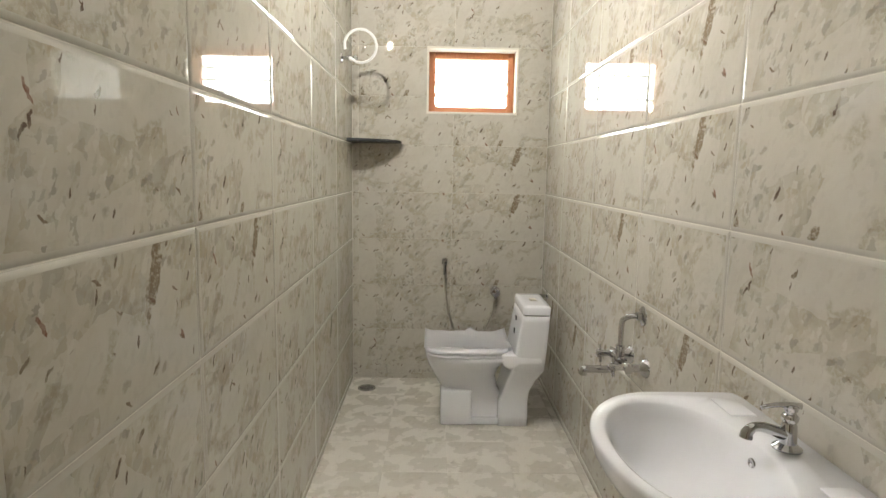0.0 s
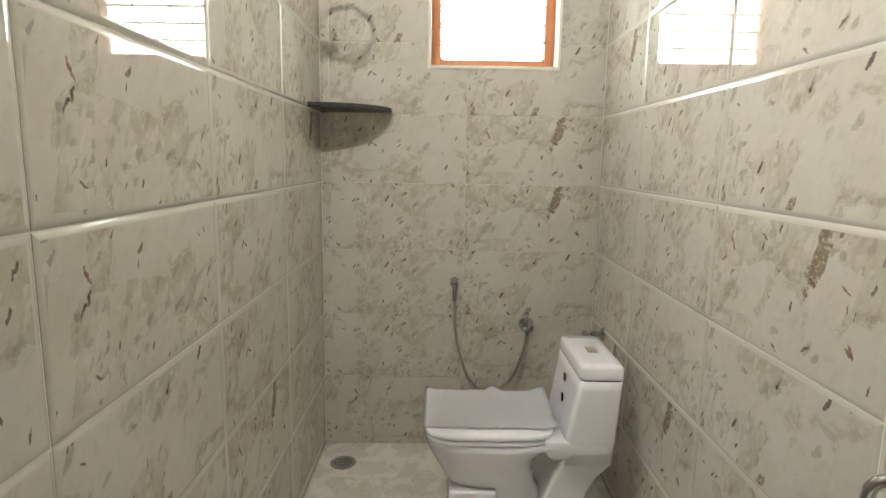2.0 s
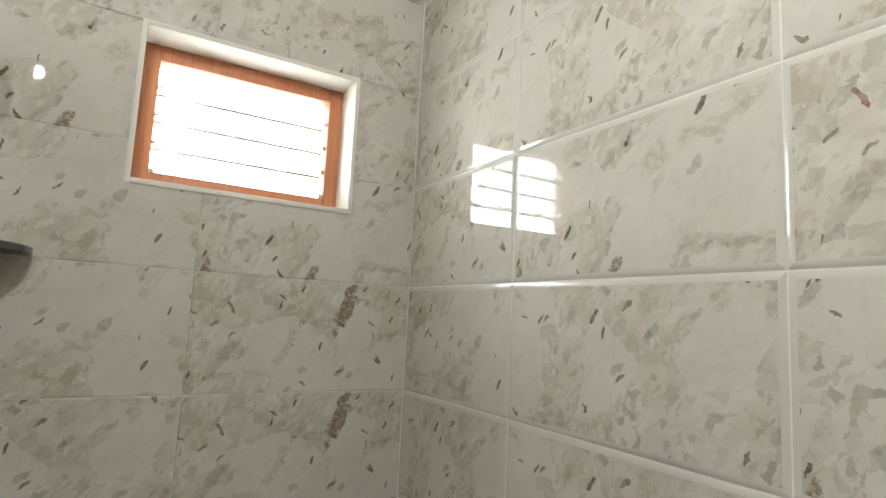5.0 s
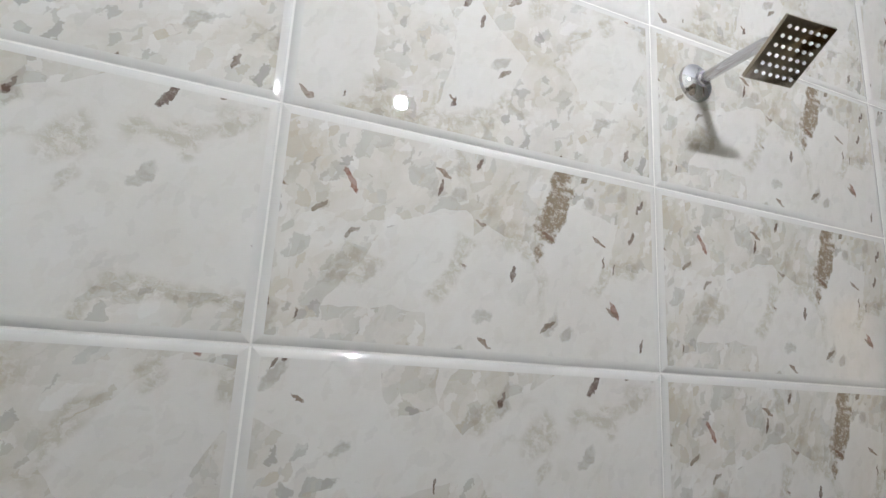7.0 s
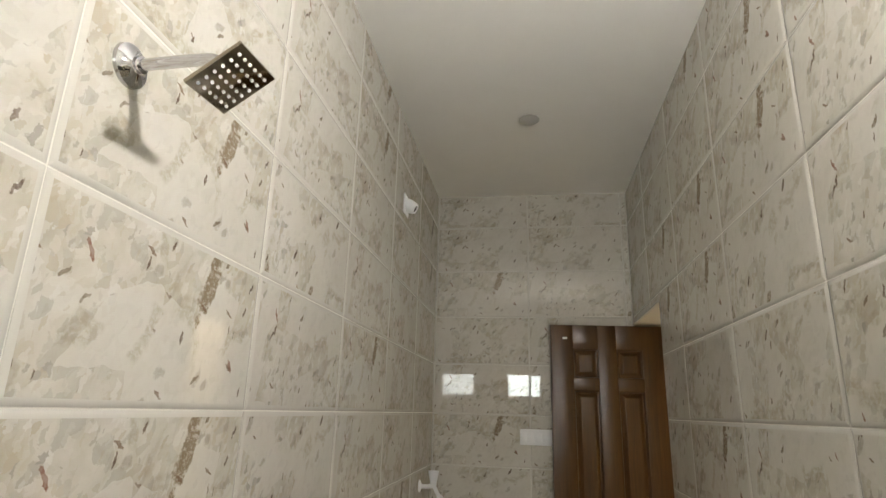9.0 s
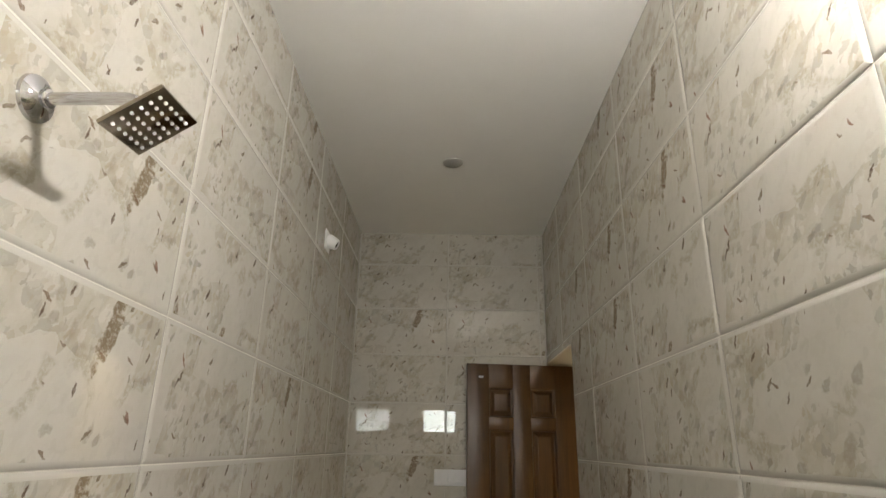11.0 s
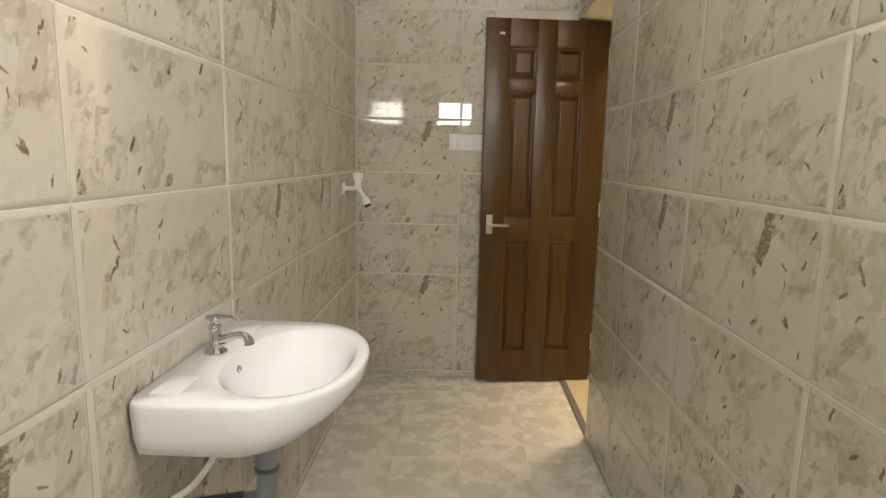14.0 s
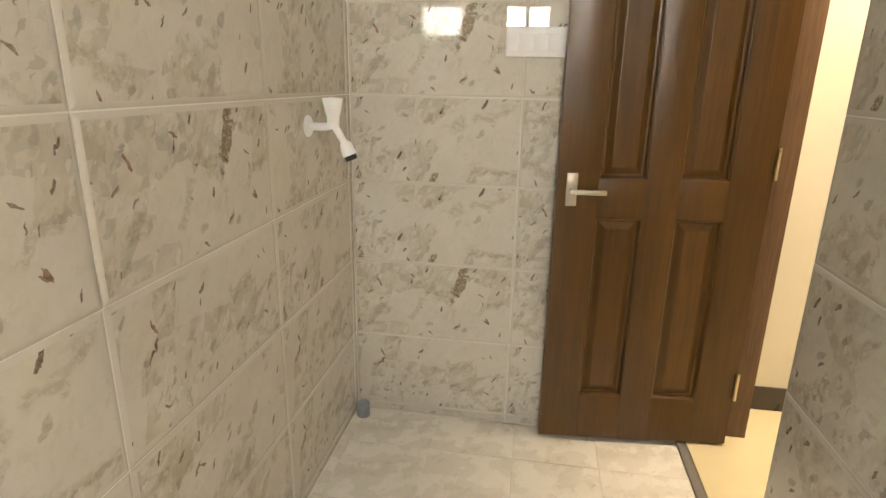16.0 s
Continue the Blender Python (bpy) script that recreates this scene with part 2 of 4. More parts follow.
def glass_material():
    """Thin clear pane: mostly see-through, with a faint gloss."""
    m, t, b = material("louvre_glass")
    t.nodes.remove(b)
    clear = node(t, "ShaderNodeBsdfTransparent", Color=(0.93, 0.97, 0.96, 1))
    gloss = node(t, "ShaderNodeBsdfGlossy", Roughness=0.04)
    blend = node(t, "ShaderNodeMixShader", Fac=0.06)
    t.links.new(clear.outputs[0], blend.inputs[1])
    t.links.new(gloss.outputs[0], blend.inputs[2])
    t.links.new(blend.outputs[0], t.nodes["Material Output"].inputs["Surface"])
    return m


GLASS = glass_material()


# ---- mesh helpers ----
def part(name, bm, mat, parent=None, label="", smooth=True, m=None):
    me = bpy.data.meshes.new(name)
    bm.normal_update()
    for f in bm.faces:
        f.smooth = smooth
    bm.to_mesh(me)
    bm.free()
    me.materials.append(mat)
    ob = new(name, me)
    if m is not None:
        ob.matrix_world = m
    if parent is not None:
        ob.parent = parent
    if label:
        ob["label"] = label
    return ob


def thing(name, at, label, category, group="", rz=0.0):
    e = new(name)
    e.empty_display_size = 0.05
    e.matrix_world = pose(*at, 0, 0, rz)
    return tagged(e, label, category, group)


def box(lo, hi, bevel=0.0, seg=2):
    bm = bmesh.new()
    c = [(a + b) / 2 for a, b in zip(lo, hi)]
    d = [abs(b - a) for a, b in zip(lo, hi)]
    bmesh.ops.create_cube(bm, size=1.0, matrix=Matrix.LocRotScale(c, None, d))
    if bevel:
        bmesh.ops.bevel(bm, geom=bm.edges[:], offset=bevel, segments=seg, profile=0.5, affect="EDGES")
        sharpen(bm, 40)
    return bm


def sharpen(bm, degrees=35):
    bm.normal_update()
    for e in bm.edges:
        if len(e.link_faces) == 2 and e.calc_face_angle() > radians(degrees):
            e.smooth = False
    return bm


def join(*bms):
    out = bmesh.new()
    for b in bms:
        me = bpy.data.meshes.new("tmp")
        b.to_mesh(me)
        b.free()
        out.from_mesh(me)
        bpy.data.meshes.remove(me)
    return out


def moved(bm, m):
    bmesh.ops.transform(bm, matrix=m, verts=bm.verts)
    return bm


def rings(loops, close_start=True, close_end=True):
    """A skin over rows of points, all rows alike in length and closed."""
    bm = bmesh.new()
    rows = [[bm.verts.new(p) for p in loop] for loop in loops]
    n = len(rows[0])
    for a, b in zip(rows, rows[1:]):
        for i in range(n):
            bm.faces.new((a[i], a[(i + 1) % n], b[(i + 1) % n], b[i]))
    if close_start:
        bm.faces.new(rows[0][::-1])
    if close_end:
        bm.faces.new(rows[-1])
    bmesh.ops.recalc_face_normals(bm, faces=bm.faces)
    return bm


def lathe(profile, axis="z", at=(0, 0, 0), n=24):
    """Turned shape; profile rows are (radius, height along the axis)."""
    loops = [[(max(r, 1e-4) * math.cos(2 * math.pi * i / n), max(r, 1e-4) * math.sin(2 * math.pi * i / n), h) for i in range(n)] for r, h in profile]
    bm = sharpen(rings(loops), 40)
    turn = {"z": pose(0, 0, 0), "x": pose(0, 0, 0, 0, 90, 0), "-x": pose(0, 0, 0, 0, -90, 0), "y": pose(0, 0, 0, -90, 0, 0), "-y": pose(0, 0, 0, 90, 0, 0), "-z": pose(0, 0, 0, 180, 0, 0)}[axis]
    return moved(bm, Matrix.Translation(at) @ turn)


def curve_points(pts, per=8):
    """Catmull-Rom points through pts."""
    P = [Vector(p) for p in pts]
    P = [P[0] * 2 - P[1]] + P + [P[-1] * 2 - P[-2]]
    out = []
    for i in range(1, len(P) - 2):
        for k in range(per):
            u = k / per
            a, b, c, d = P[i - 1], P[i], P[i + 1], P[i + 2]
            out.append(0.5 * ((2 * b) + (c - a) * u + (2 * a - 5 * b + 4 * c - d) * u * u + (3 * b - a - 3 * c + d) * u ** 3))
    return out + [P[-2]]


def tube(pts, radius, n=12, smooth_path=True, per=8):
    path = curve_points(pts, per) if smooth_path else [Vector(p) for p in pts]
    loops, up = [], Vector((0.31, 0.17, 0.94)).normalized()
    for i, p in enumerate(path):
        d = (path[min(i + 1, len(path) - 1)] - path[max(i - 1, 0)]).normalized()
        u = (up - d * up.dot(d)).normalized()
        up = u
        v = d.cross(u)
        r = radius(i / (len(path) - 1)) if callable(radius) else radius
        loops.append([p + (u * math.cos(2 * math.pi * k / n) + v * math.sin(2 * math.pi * k / n)) * r for k in range(n)])
    return sharpen(rings(loops), 50)


# ---- the plan ----
X0, X1, Y0, Y1, CEIL = -0.19, 1.053, 1.185, 5.935, 2.985
ROW0, ROWH, TILEW = 1.548, 0.302, 0.602
WIN = (0.28, 0.85, 1.748, 2.152)
DOOR_Y, DOOR_TOP = 1.915, 2.112
SUB = 0.003
SHOWER_AT, SHOWER_TURN, SHOWER_SIDE = (0.877, 4.132, 2.026), (-0.062, 0.571, -0.076), 0.100


# ---- large structure ----
def slab(name, boxes, mat, label, kind="structure", category="wall"):
    bm = join(*[box(lo, hi) for lo, hi in boxes])
    return tagged(part(name, bm, mat, smooth=False), label, category, kind=kind)


T = 0.28
wall_north = slab("wall_north", [
    ((X0 - T, Y1 + SUB, -0.1), (WIN[0], Y1 + 0.22, CEIL + 0.1)), ((WIN[1], Y1 + SUB, -0.1), (X1 + T, Y1 + 0.22, CEIL + 0.1)),
    ((WIN[0], Y1 + SUB, -0.1), (WIN[1], Y1 + 0.22, WIN[2])), ((WIN[0], Y1 + SUB, WIN[3]), (WIN[1], Y1 + 0.22, CEIL + 0.1))],
    GROUT, "tiled end wall with a small ventilator window")
wall_east = slab("wall_east", [((X1 + SUB, Y0 - 0.3, -0.1), (X1 + T, Y1 + SUB, CEIL + 0.1))], GROUT, "long tiled wall carrying the basin and shower")
wall_south = slab("wall_south", [((X0, Y0 - 0.3, -0.1), (X1 + SUB, Y0 - SUB, CEIL + 0.1))], GROUT, "tiled short wall behind the open door")
wall_west = slab("wall_west", [
    ((X0 - T, DOOR_Y + SUB, -0.1), (X0 - SUB, Y1 + SUB, CEIL + 0.1)),
    ((X0 - T, 0.95, DOOR_TOP), (X0 - SUB, DOOR_Y + SUB, CEIL + 0.1)),
    ((X0 - T, 0.85, -0.1), (X0 - SUB, 1.06, DOOR_TOP))],
    GROUT, "long tiled wall with the doorway in it")
# plastered lining of the doorway
part("reveal_lining", join(
    box((X0 - T, DOOR_Y - 0.004, 0.0), (X0 - 0.004, DOOR_Y + 0.002, DOOR_TOP)),
    box((X0 - T, 1.06, DOOR_TOP - 0.006), (X0 - 0.004, DOOR_Y - 0.004, DOOR_TOP - 0.001)),
    box((X0 - T, 1.061, 0.0), (X0 - 0.002, 1.068, DOOR_TOP - 0.006))), PLASTER, wall_west, "cream plaster", smooth=False)
floor = slab("floor", [((X0 - 0.032, Y0 - 0.3, -0.1), (X1 + SUB, Y1 + SUB, -0.0025))], GROUT, "marble-tiled bathroom floor", category="floor")
ceiling = slab("ceiling", [((X0 - T, Y0 - 0.3, CEIL), (X1 + T, Y1 + 0.22, CEIL + 0.1))], CEILING, "plain white painted ceiling", category="ceiling")

# room outside the door
slab("floor_outside", [((-4.2, 0.9, -0.1), (X0 - 0.035, 4.2, 0.012))], ROOM_FLOOR, "glossy cream floor of the next room", category="floor")
slab("wall_outside_1", [((-4.2, 0.75, -0.1), (X0 - T, 0.9, 2.95))], PLASTER, "cream painted wall of the next room")
slab("wall_outside_2", [((-4.35, 0.75, -0.1), (-4.2, 4.35, 2.95))], PLASTER, "cream painted wall of the next room")
slab("wall_outside_3", [((-4.2, 4.2, -0.1), (X0 - T, 4.35, 2.95))], PLASTER, "cream painted wall of the next room")
slab("wall_outside_4", [((X0 - T - 0.012, DOOR_Y + 0.06, 0.012), (X0 - T - 0.002, 4.2, 2.95))], PLASTER, "cream plaster on the outer face")
slab("ceiling_outside", [((-4.35, 0.75, 2.95), (X0 - T - 0.002, 4.35, 3.05))], CEILING, "white ceiling of the next room", category="ceiling")
tagged(part("baseboard", box((-4.2, 0.9, 0.012), (X0 - T - 0.002, 0.912, 0.115), 0.002), SKIRTING), "dark polished tile skirting", "skirting", kind="structure")
tagged(part("threshold_trim", box((X0 - 0.034, 1.07, -0.0025), (X0 - 0.001, DOOR_Y - 0.005, 0.010), 0.002), THRESHOLD), "grey strip under the doorway", "threshold", kind="structure")

# ---- window ----
window_1 = tagged(new("window_1"), "small louvred ventilator in an orange wood frame", "window", kind="structure")
wx0, wx1, wz0, wz1 = WIN
lining = join(box((wx0 - 0.002, Y1 - 0.003, wz0 - 0.004), (wx0 + 0.010, Y1 + 0.21, wz1 + 0.004), 0.001),
              box((wx1 - 0.010, Y1 - 0.003, wz0 - 0.004), (wx1 + 0.002, Y1 + 0.21, wz1 + 0.004), 0.001),
              box((wx0 + 0.010, Y1 - 0.003, wz1 - 0.010), (wx1 - 0.010, Y1 + 0.21, wz1 + 0.004), 0.001))
part("reveal", lining, PLASTER, window_1, "white plaster reveal")
part("window_sill", box((wx0 + 0.010, Y1 - 0.004, wz0 - 0.004), (wx1 - 0.010, Y1 + 0.21, wz0 + 0.010), 0.002), PLASTER, window_1, "white plaster sill")
FY = Y1 + 0.10
FWD = 0.042
for lo, hi in (((wx0 + 0.010, wz0 + 0.010), (wx0 + 0.010 + FWD, wz1 - 0.010)), ((wx1 - 0.010 - FWD, wz0 + 0.010), (wx1 - 0.010, wz1 - 0.010)),
               ((wx0 + 0.010 + FWD, wz1 - 0.010 - FWD), (wx1 - 0.010 - FWD, wz1 - 0.010)), ((wx0 + 0.010 + FWD, wz0 + 0.010), (wx1 - 0.010 - FWD, wz0 + 0.010 + FWD))):
    part("window_frame", box((lo[0], FY, lo[1]), (hi[0], FY + 0.06, hi[1]), 0.004), WINDOW_WOOD, window_1, "orange-primed wood")
gx0, gx1, gz0, gz1 = wx0 + 0.010 + FWD, wx1 - 0.010 - FWD, wz0 + 0.052, wz1 - 0.052
LOUVRES = 4
PITCH = (gz1 - gz0) / LOUVRES
for k in range(LOUVRES):
    zc = gz0 + (k + 0.5) * PITCH
    pane = part("pane", box((gx0 + 0.004, -0.0025, -0.043), (gx1 - 0.004, 0.0025, 0.043), 0.0008), GLASS, window_1, "clear louvre glass", smooth=False, m=pose(0, FY + 0.030, zc, 28, 0, 0))
    pane.visible_shadow = False
    for sx in (gx0, gx1 - 0.012):
        part("louvre_clip", rings([[(x, FY + 0.006 + dy, zc - 0.040 + dz) for dy, dz in ((0, 0), (0.046, 0.020), (0.046, 0.028), (0, 0.012))] for x in (sx, sx + 0.012)]), STEEL, window_1, "thin metal clip", smooth=False)
# bars added at the pane overlaps to give the dark lines in the window's reflections
for k in range(1, LOUVRES):
    zc = gz0 + k * PITCH
    part("overlap_bar", box((gx0 - 0.01, FY + 0.058, zc - 0.0045), (gx1 + 0.01, FY + 0.070, zc + 0.0045), 0.002), STEEL, window_1, "added flat bar for the dark louvre overlap line")
tagged(part("backdrop", box((-3.0, 8.5, -0.5), (4.5, 8.55, 5.5)), SKY_GLOW, smooth=False), "bright overcast sky outside the ventilator", "sky", kind="structure")

# ---- doorway and door ----
door_frame = tagged(new("door_frame"), "light brown wooden frame round the doorway", "door frame", kind="structure")
fx0, fx1 = X0 - T + 0.016, X0 - T + 0.092
for name, lo, hi in (("jamb", (fx0, 1.07, 0.0125), (fx1, 1.135, DOOR_TOP - 0.008)), ("jamb", (fx0, DOOR_Y - 0.006, 0.0125), (fx1, DOOR_Y - 0.004 + 0.0, DOOR_TOP - 0.008)),
                     ("head", (fx0, 1.135, DOOR_TOP - 0.014), (fx1, DOOR_Y - 0.006, DOOR_TOP - 0.008))):
    part(name, box(lo, hi, 0.002), FRAME_WOOD, door_frame)

HINGE, FREE = Vector((-0.360, 1.200)), Vector((0.322, 1.268))
LEAF_W, LEAF_Z0, LEAF_Z1, LEAF_T = (FREE - HINGE).length, 0.022, 2.092, 0.032
door_turn = math.degrees(math.atan2(HINGE.y - FREE.y, HINGE.x - FREE.x))
# local frame: x from the free edge to the hinge, y away from the room's front face, z up
door_1 = new("door_1")
door_1.matrix_world = Matrix.Translation((FREE.x, FREE.y, 0)) @ pose(0, 0, 0, 0, 0, door_turn)
tagged(door_1, "open six-panel varnished brown wooden door", "door", kind="structure")
cols, rows_z = ((0.135, 0.288), (0.396, 0.552)), ((0.198, 0.866), (0.998, 1.700), (1.772, 1.948))


def leaf_box(u0, u1, z0, z1, y0=0.0, y1=LEAF_T, bevel=0.0005):
    return box((u0, y0, z0), (u1, y1, z1), bevel)


for u0, u1 in ((0, cols[0][0]), (cols[0][1], cols[1][0]), (cols[1][1], LEAF_W)):
    part("stile", leaf_box(u0, u1, LEAF_Z0, LEAF_Z1), DOOR_WOOD, door_1)
for u0, u1 in cols:
    for z0, z1 in ((LEAF_Z0, rows_z[0][0]), (rows_z[0][1], rows_z[1][0]), (rows_z[1][1], rows_z[2][0]), (rows_z[2][1], LEAF_Z1)):
        part("rail", leaf_box(u0, u1, z0, z1, 0.0, LEAF_T), DOOR_WOOD, door_1)
    for z0, z1 in rows_z:
        # raised field inside a sunk moulding
        def ring(inset, y):
            return [(u0 + inset, y, z0 + inset), (u1 - inset, y, z0 + inset), (u1 - inset, y, z1 - inset), (u0 + inset, y, z1 - inset)]
        part("panel", rings([ring(-0.003, LEAF_T - 0.006), ring(-0.003, 0.004), ring(0.004, 0.006), ring(0.009, 0.017), ring(0.017, 0.018), ring(0.036, 0.006), ring(0.040, 0.005)]), DOOR_WOOD, door_1, smooth=False)
handle = part("handle_plate", box((0.030, -0.007, 0.905), (0.066, 0.0, 1.015), 0.003), STEEL, door_1, "brushed steel back plate")
part("lever", join(lathe([(0.009, 0), (0.009, 0.035), (0.0, 0.036)], "-y", (0.048, -0.006, 0.958), 16), box((0.040, -0.048, 0.950), (0.155, -0.038, 0.966), 0.003)), STEEL, handle, "brushed steel lever")
part("sticker", box((0.072, -0.0012, 2.005), (0.102, 0.0002, 2.018)), PVC_WHITE, door_1, "small white sticker", smooth=False)
for z in (0.26, 1.06, 1.90):
    part("hinge", join(box((LEAF_W - 0.002, -0.004, z - 0.05), (LEAF_W + 0.003, 0.026, z + 0.05), 0.001), lathe([(0.006, -0.052), (0.006, 0.052)], "z", (LEAF_W + 0.003, -0.006, z), 12)), BRASS, door_1, "pale brass hinge")


# ---- basin with its tap and pipes ----
def wash_basin(cy=3.268, z=0.872):
    base = thing("wash_basin", (X1, cy, 0.70), "white glazed ceramic wall-hung wash basin", "wash basin")
    cx, n, half = 0.862, 96, 0.275

    def outline(k, front=1.0, side=1.0, back=1.0):
        a = 2 * math.pi * k / n
        c, s = math.cos(a), math.sin(a)
        bx, hy = (X1 - 0.003 - cx) * back, half * side
        if c >= 0:
            p = 26.0
            r = (abs(c / bx) ** p + abs(s / hy) ** p) ** (-1 / p)
        else:
            r = (abs(c / (0.216 * front)) ** 2.15 + abs(s / hy) ** 2.15) ** (-1 / 2.15)
        return r * c, r * s

    def outer(zz, f, s, rise=0.0):
        pts = []
        for k in range(n):
            x, y = outline(k, f, s)
            pts.append((cx + x - X1, y, zz - 0.70 + rise * max(0.0, -x / 0.216)))
        return pts

    bx, by = 0.818 - X1, 0.0

    def bowl(zz, sx, sy, dx=0.0):
        pts = []
        for k in range(n):
            a = 2 * math.pi * k / n
            pts.append((bx + dx + math.copysign(abs(math.cos(a)) ** 0.92, math.cos(a)) * sx, by + math.copysign(abs(math.sin(a)) ** 0.92, math.sin(a)) * sy, zz - 0.70))
        return pts

    loops = [outer(0.742, 0.25, 0.50), outer(0.752, 0.50, 0.80, 0.01), outer(0.765, 0.72, 0.955, 0.015), outer(0.80, 0.90, 0.985, 0.010), outer(0.84, 0.985, 0.997),
             outer(z - 0.010, 1.0, 1.0), outer(z - 0.003, 0.995, 0.996), outer(z, 0.975, 0.985),
             bowl(z - 0.002, 0.146, 0.222), bowl(z - 0.006, 0.139, 0.215), bowl(z - 0.03, 0.128, 0.202), bowl(z - 0.075, 0.106, 0.17), bowl(z - 0.11, 0.075, 0.12), bowl(z - 0.125, 0.05, 0.07, 0.01), bowl(z - 0.128, 0.022, 0.022, 0.01)]
    bm = rings(loops)
    part("bowl", bm, CERAMIC, base)
    part("waste_ring", lathe([(0.0, 0.0), (0.012, 0.0), (0.014, 0.004), (0.023, 0.004), (0.024, 0.0)], "z", (bx + 0.01, by, z - 0.128 - 0.70 + 0.001)), CHROME, base, "chrome waste ring")
    part("overflow_ring", lathe([(0.0, 0.001), (0.005, 0.001), (0.006, 0.004), (0.0105, 0.003), (0.011, 0.0)], "-x", (bx + 0.126, by + 0.005, z - 0.036 - 0.70)), CHROME, base, "chrome overflow ring")
    for sy in (-1, 1):
        part("soap_ledge", box((-0.082, sy * 0.185 - 0.046, z - 0.70 - 0.003), (-0.026, sy * 0.185 + 0.046, z - 0.70 + 0.0022), 0.002), CERAMIC, base, "raised soap ledge")
    return base


wash_basin()


def pillar_tap(at):
    base = thing("pillar_tap", at, "chrome pillar tap on the basin deck", "tap")
    part("body", lathe([(0.0, 0), (0.026, 0), (0.026, 0.003), (0.021, 0.007), (0.0155, 0.012), (0.0145, 0.030), (0.0135, 0.046), (0.0115, 0.052), (0.0145, 0.056), (0.0150, 0.063), (0.0125, 0.067), (0.0095, 0.069), (0.0095, 0.074), (0.0, 0.0745)]), CHROME, base)
    part("spout", tube([(0, 0, 0.026), (-0.022, 0.0, 0.033), (-0.050, 0.0, 0.042), (-0.068, 0.0, 0.041), (-0.078, 0.0, 0.031), (-0.080, 0.0, 0.021)], lambda u: 0.0125 - 0.0035 * min(1.0, 2 * u) + 0.003 * max(0.0, u - 0.6) / 0.4), CHROME, base)
    part("lever", join(lathe([(0.0115, 0.0745), (0.0125, 0.077), (0.0125, 0.082), (0.009, 0.086), (0.0, 0.0865)]), tube([(0.018, 0.0, 0.083), (-0.012, 0, 0.086), (-0.040, 0, 0.084), (-0.056, 0, 0.080)], lambda u: 0.0062 - 0.0024 * u, 10)), CHROME, base)
    return base


pillar_tap((1.000, 3.262, 0.8735))

waste = thing("waste_pipe", (0.888, 3.262, 0.505), "grey plastic waste pipe under the basin", "pipe")
part("tail_piece", lathe([(0.026, 0.09), (0.026, 0.150), (0.031, 0.158), (0.031, 0.238)], "z"), PVC_GREY, waste)
part("elbow", tube([(0, 0, 0.085), (0, 0, 0.035), (0.008, 0.004, 0.010), (0.03, 0.012, 0.0), (0.060, 0.020, 0.0)], 0.026, 18), PVC_GREY, waste)
# thin ring in darker grey: the shadow at the pipe joint, put in as colour
part("collar", lathe([(0.027, 0.078), (0.0295, 0.080), (0.0295, 0.086), (0.027, 0.088)], "z"), plain("pipe_joint_shadow_grey", (0.13, 0.15, 0.17), 0.4), waste, "thin ring coloured as the joint's shadow")
part("outlet", tube([(0.052, 0.0175, 0.0), (0.166, 0.055, 0.0)], 0.0275, 18, False), plain("dark_grey_pvc", (0.10, 0.11, 0.125), 0.4), waste, "darker grey pipe into the wall")


def angle_valve(at, facing="-x", label="chrome angle valve on the tiled wall"):
    base = thing("angle_valve", at, label, "valve", "chrome angle valves")
    part("flange", lathe([(0.0, 0), (0.029, 0), (0.028, 0.004), (0.014, 0.010), (0.012, 0.012)], facing), CHROME, base)
    part("body", lathe([(0.0105, 0.010), (0.0105, 0.03), (0.014, 0.032), (0.014, 0.052), (0.009, 0.055), (0.009, 0.066)], facing), CHROME, base)
    part("knob", lathe([(0.008, 0.066), (0.015, 0.069), (0.015, 0.086), (0.010, 0.09), (0.0, 0.09)], facing, n=10), CHROME, base)
    return base


angle_valve((X1, 3.530, 0.628))
hose = thing("connection_hose", (0.998, 3.530, 0.641), "white flexible hose from valve to basin", "hose")
part("tube", tube([(0.0, 0.0, 0.0), (-0.006, -0.02, 0.014), (-0.026, -0.07, 0.018), (-0.044, -0.12, 0.045), (-0.050, -0.15, 0.085), (-0.052, -0.16, 0.135)], 0.0065), PVC_WHITE, hose)
part("nut", lathe([(0.010, -0.012), (0.012, -0.006), (0.012, 0.010), (0.008, 0.016)], "z", n=6), PVC_WHITE, hose, "white plastic nut")


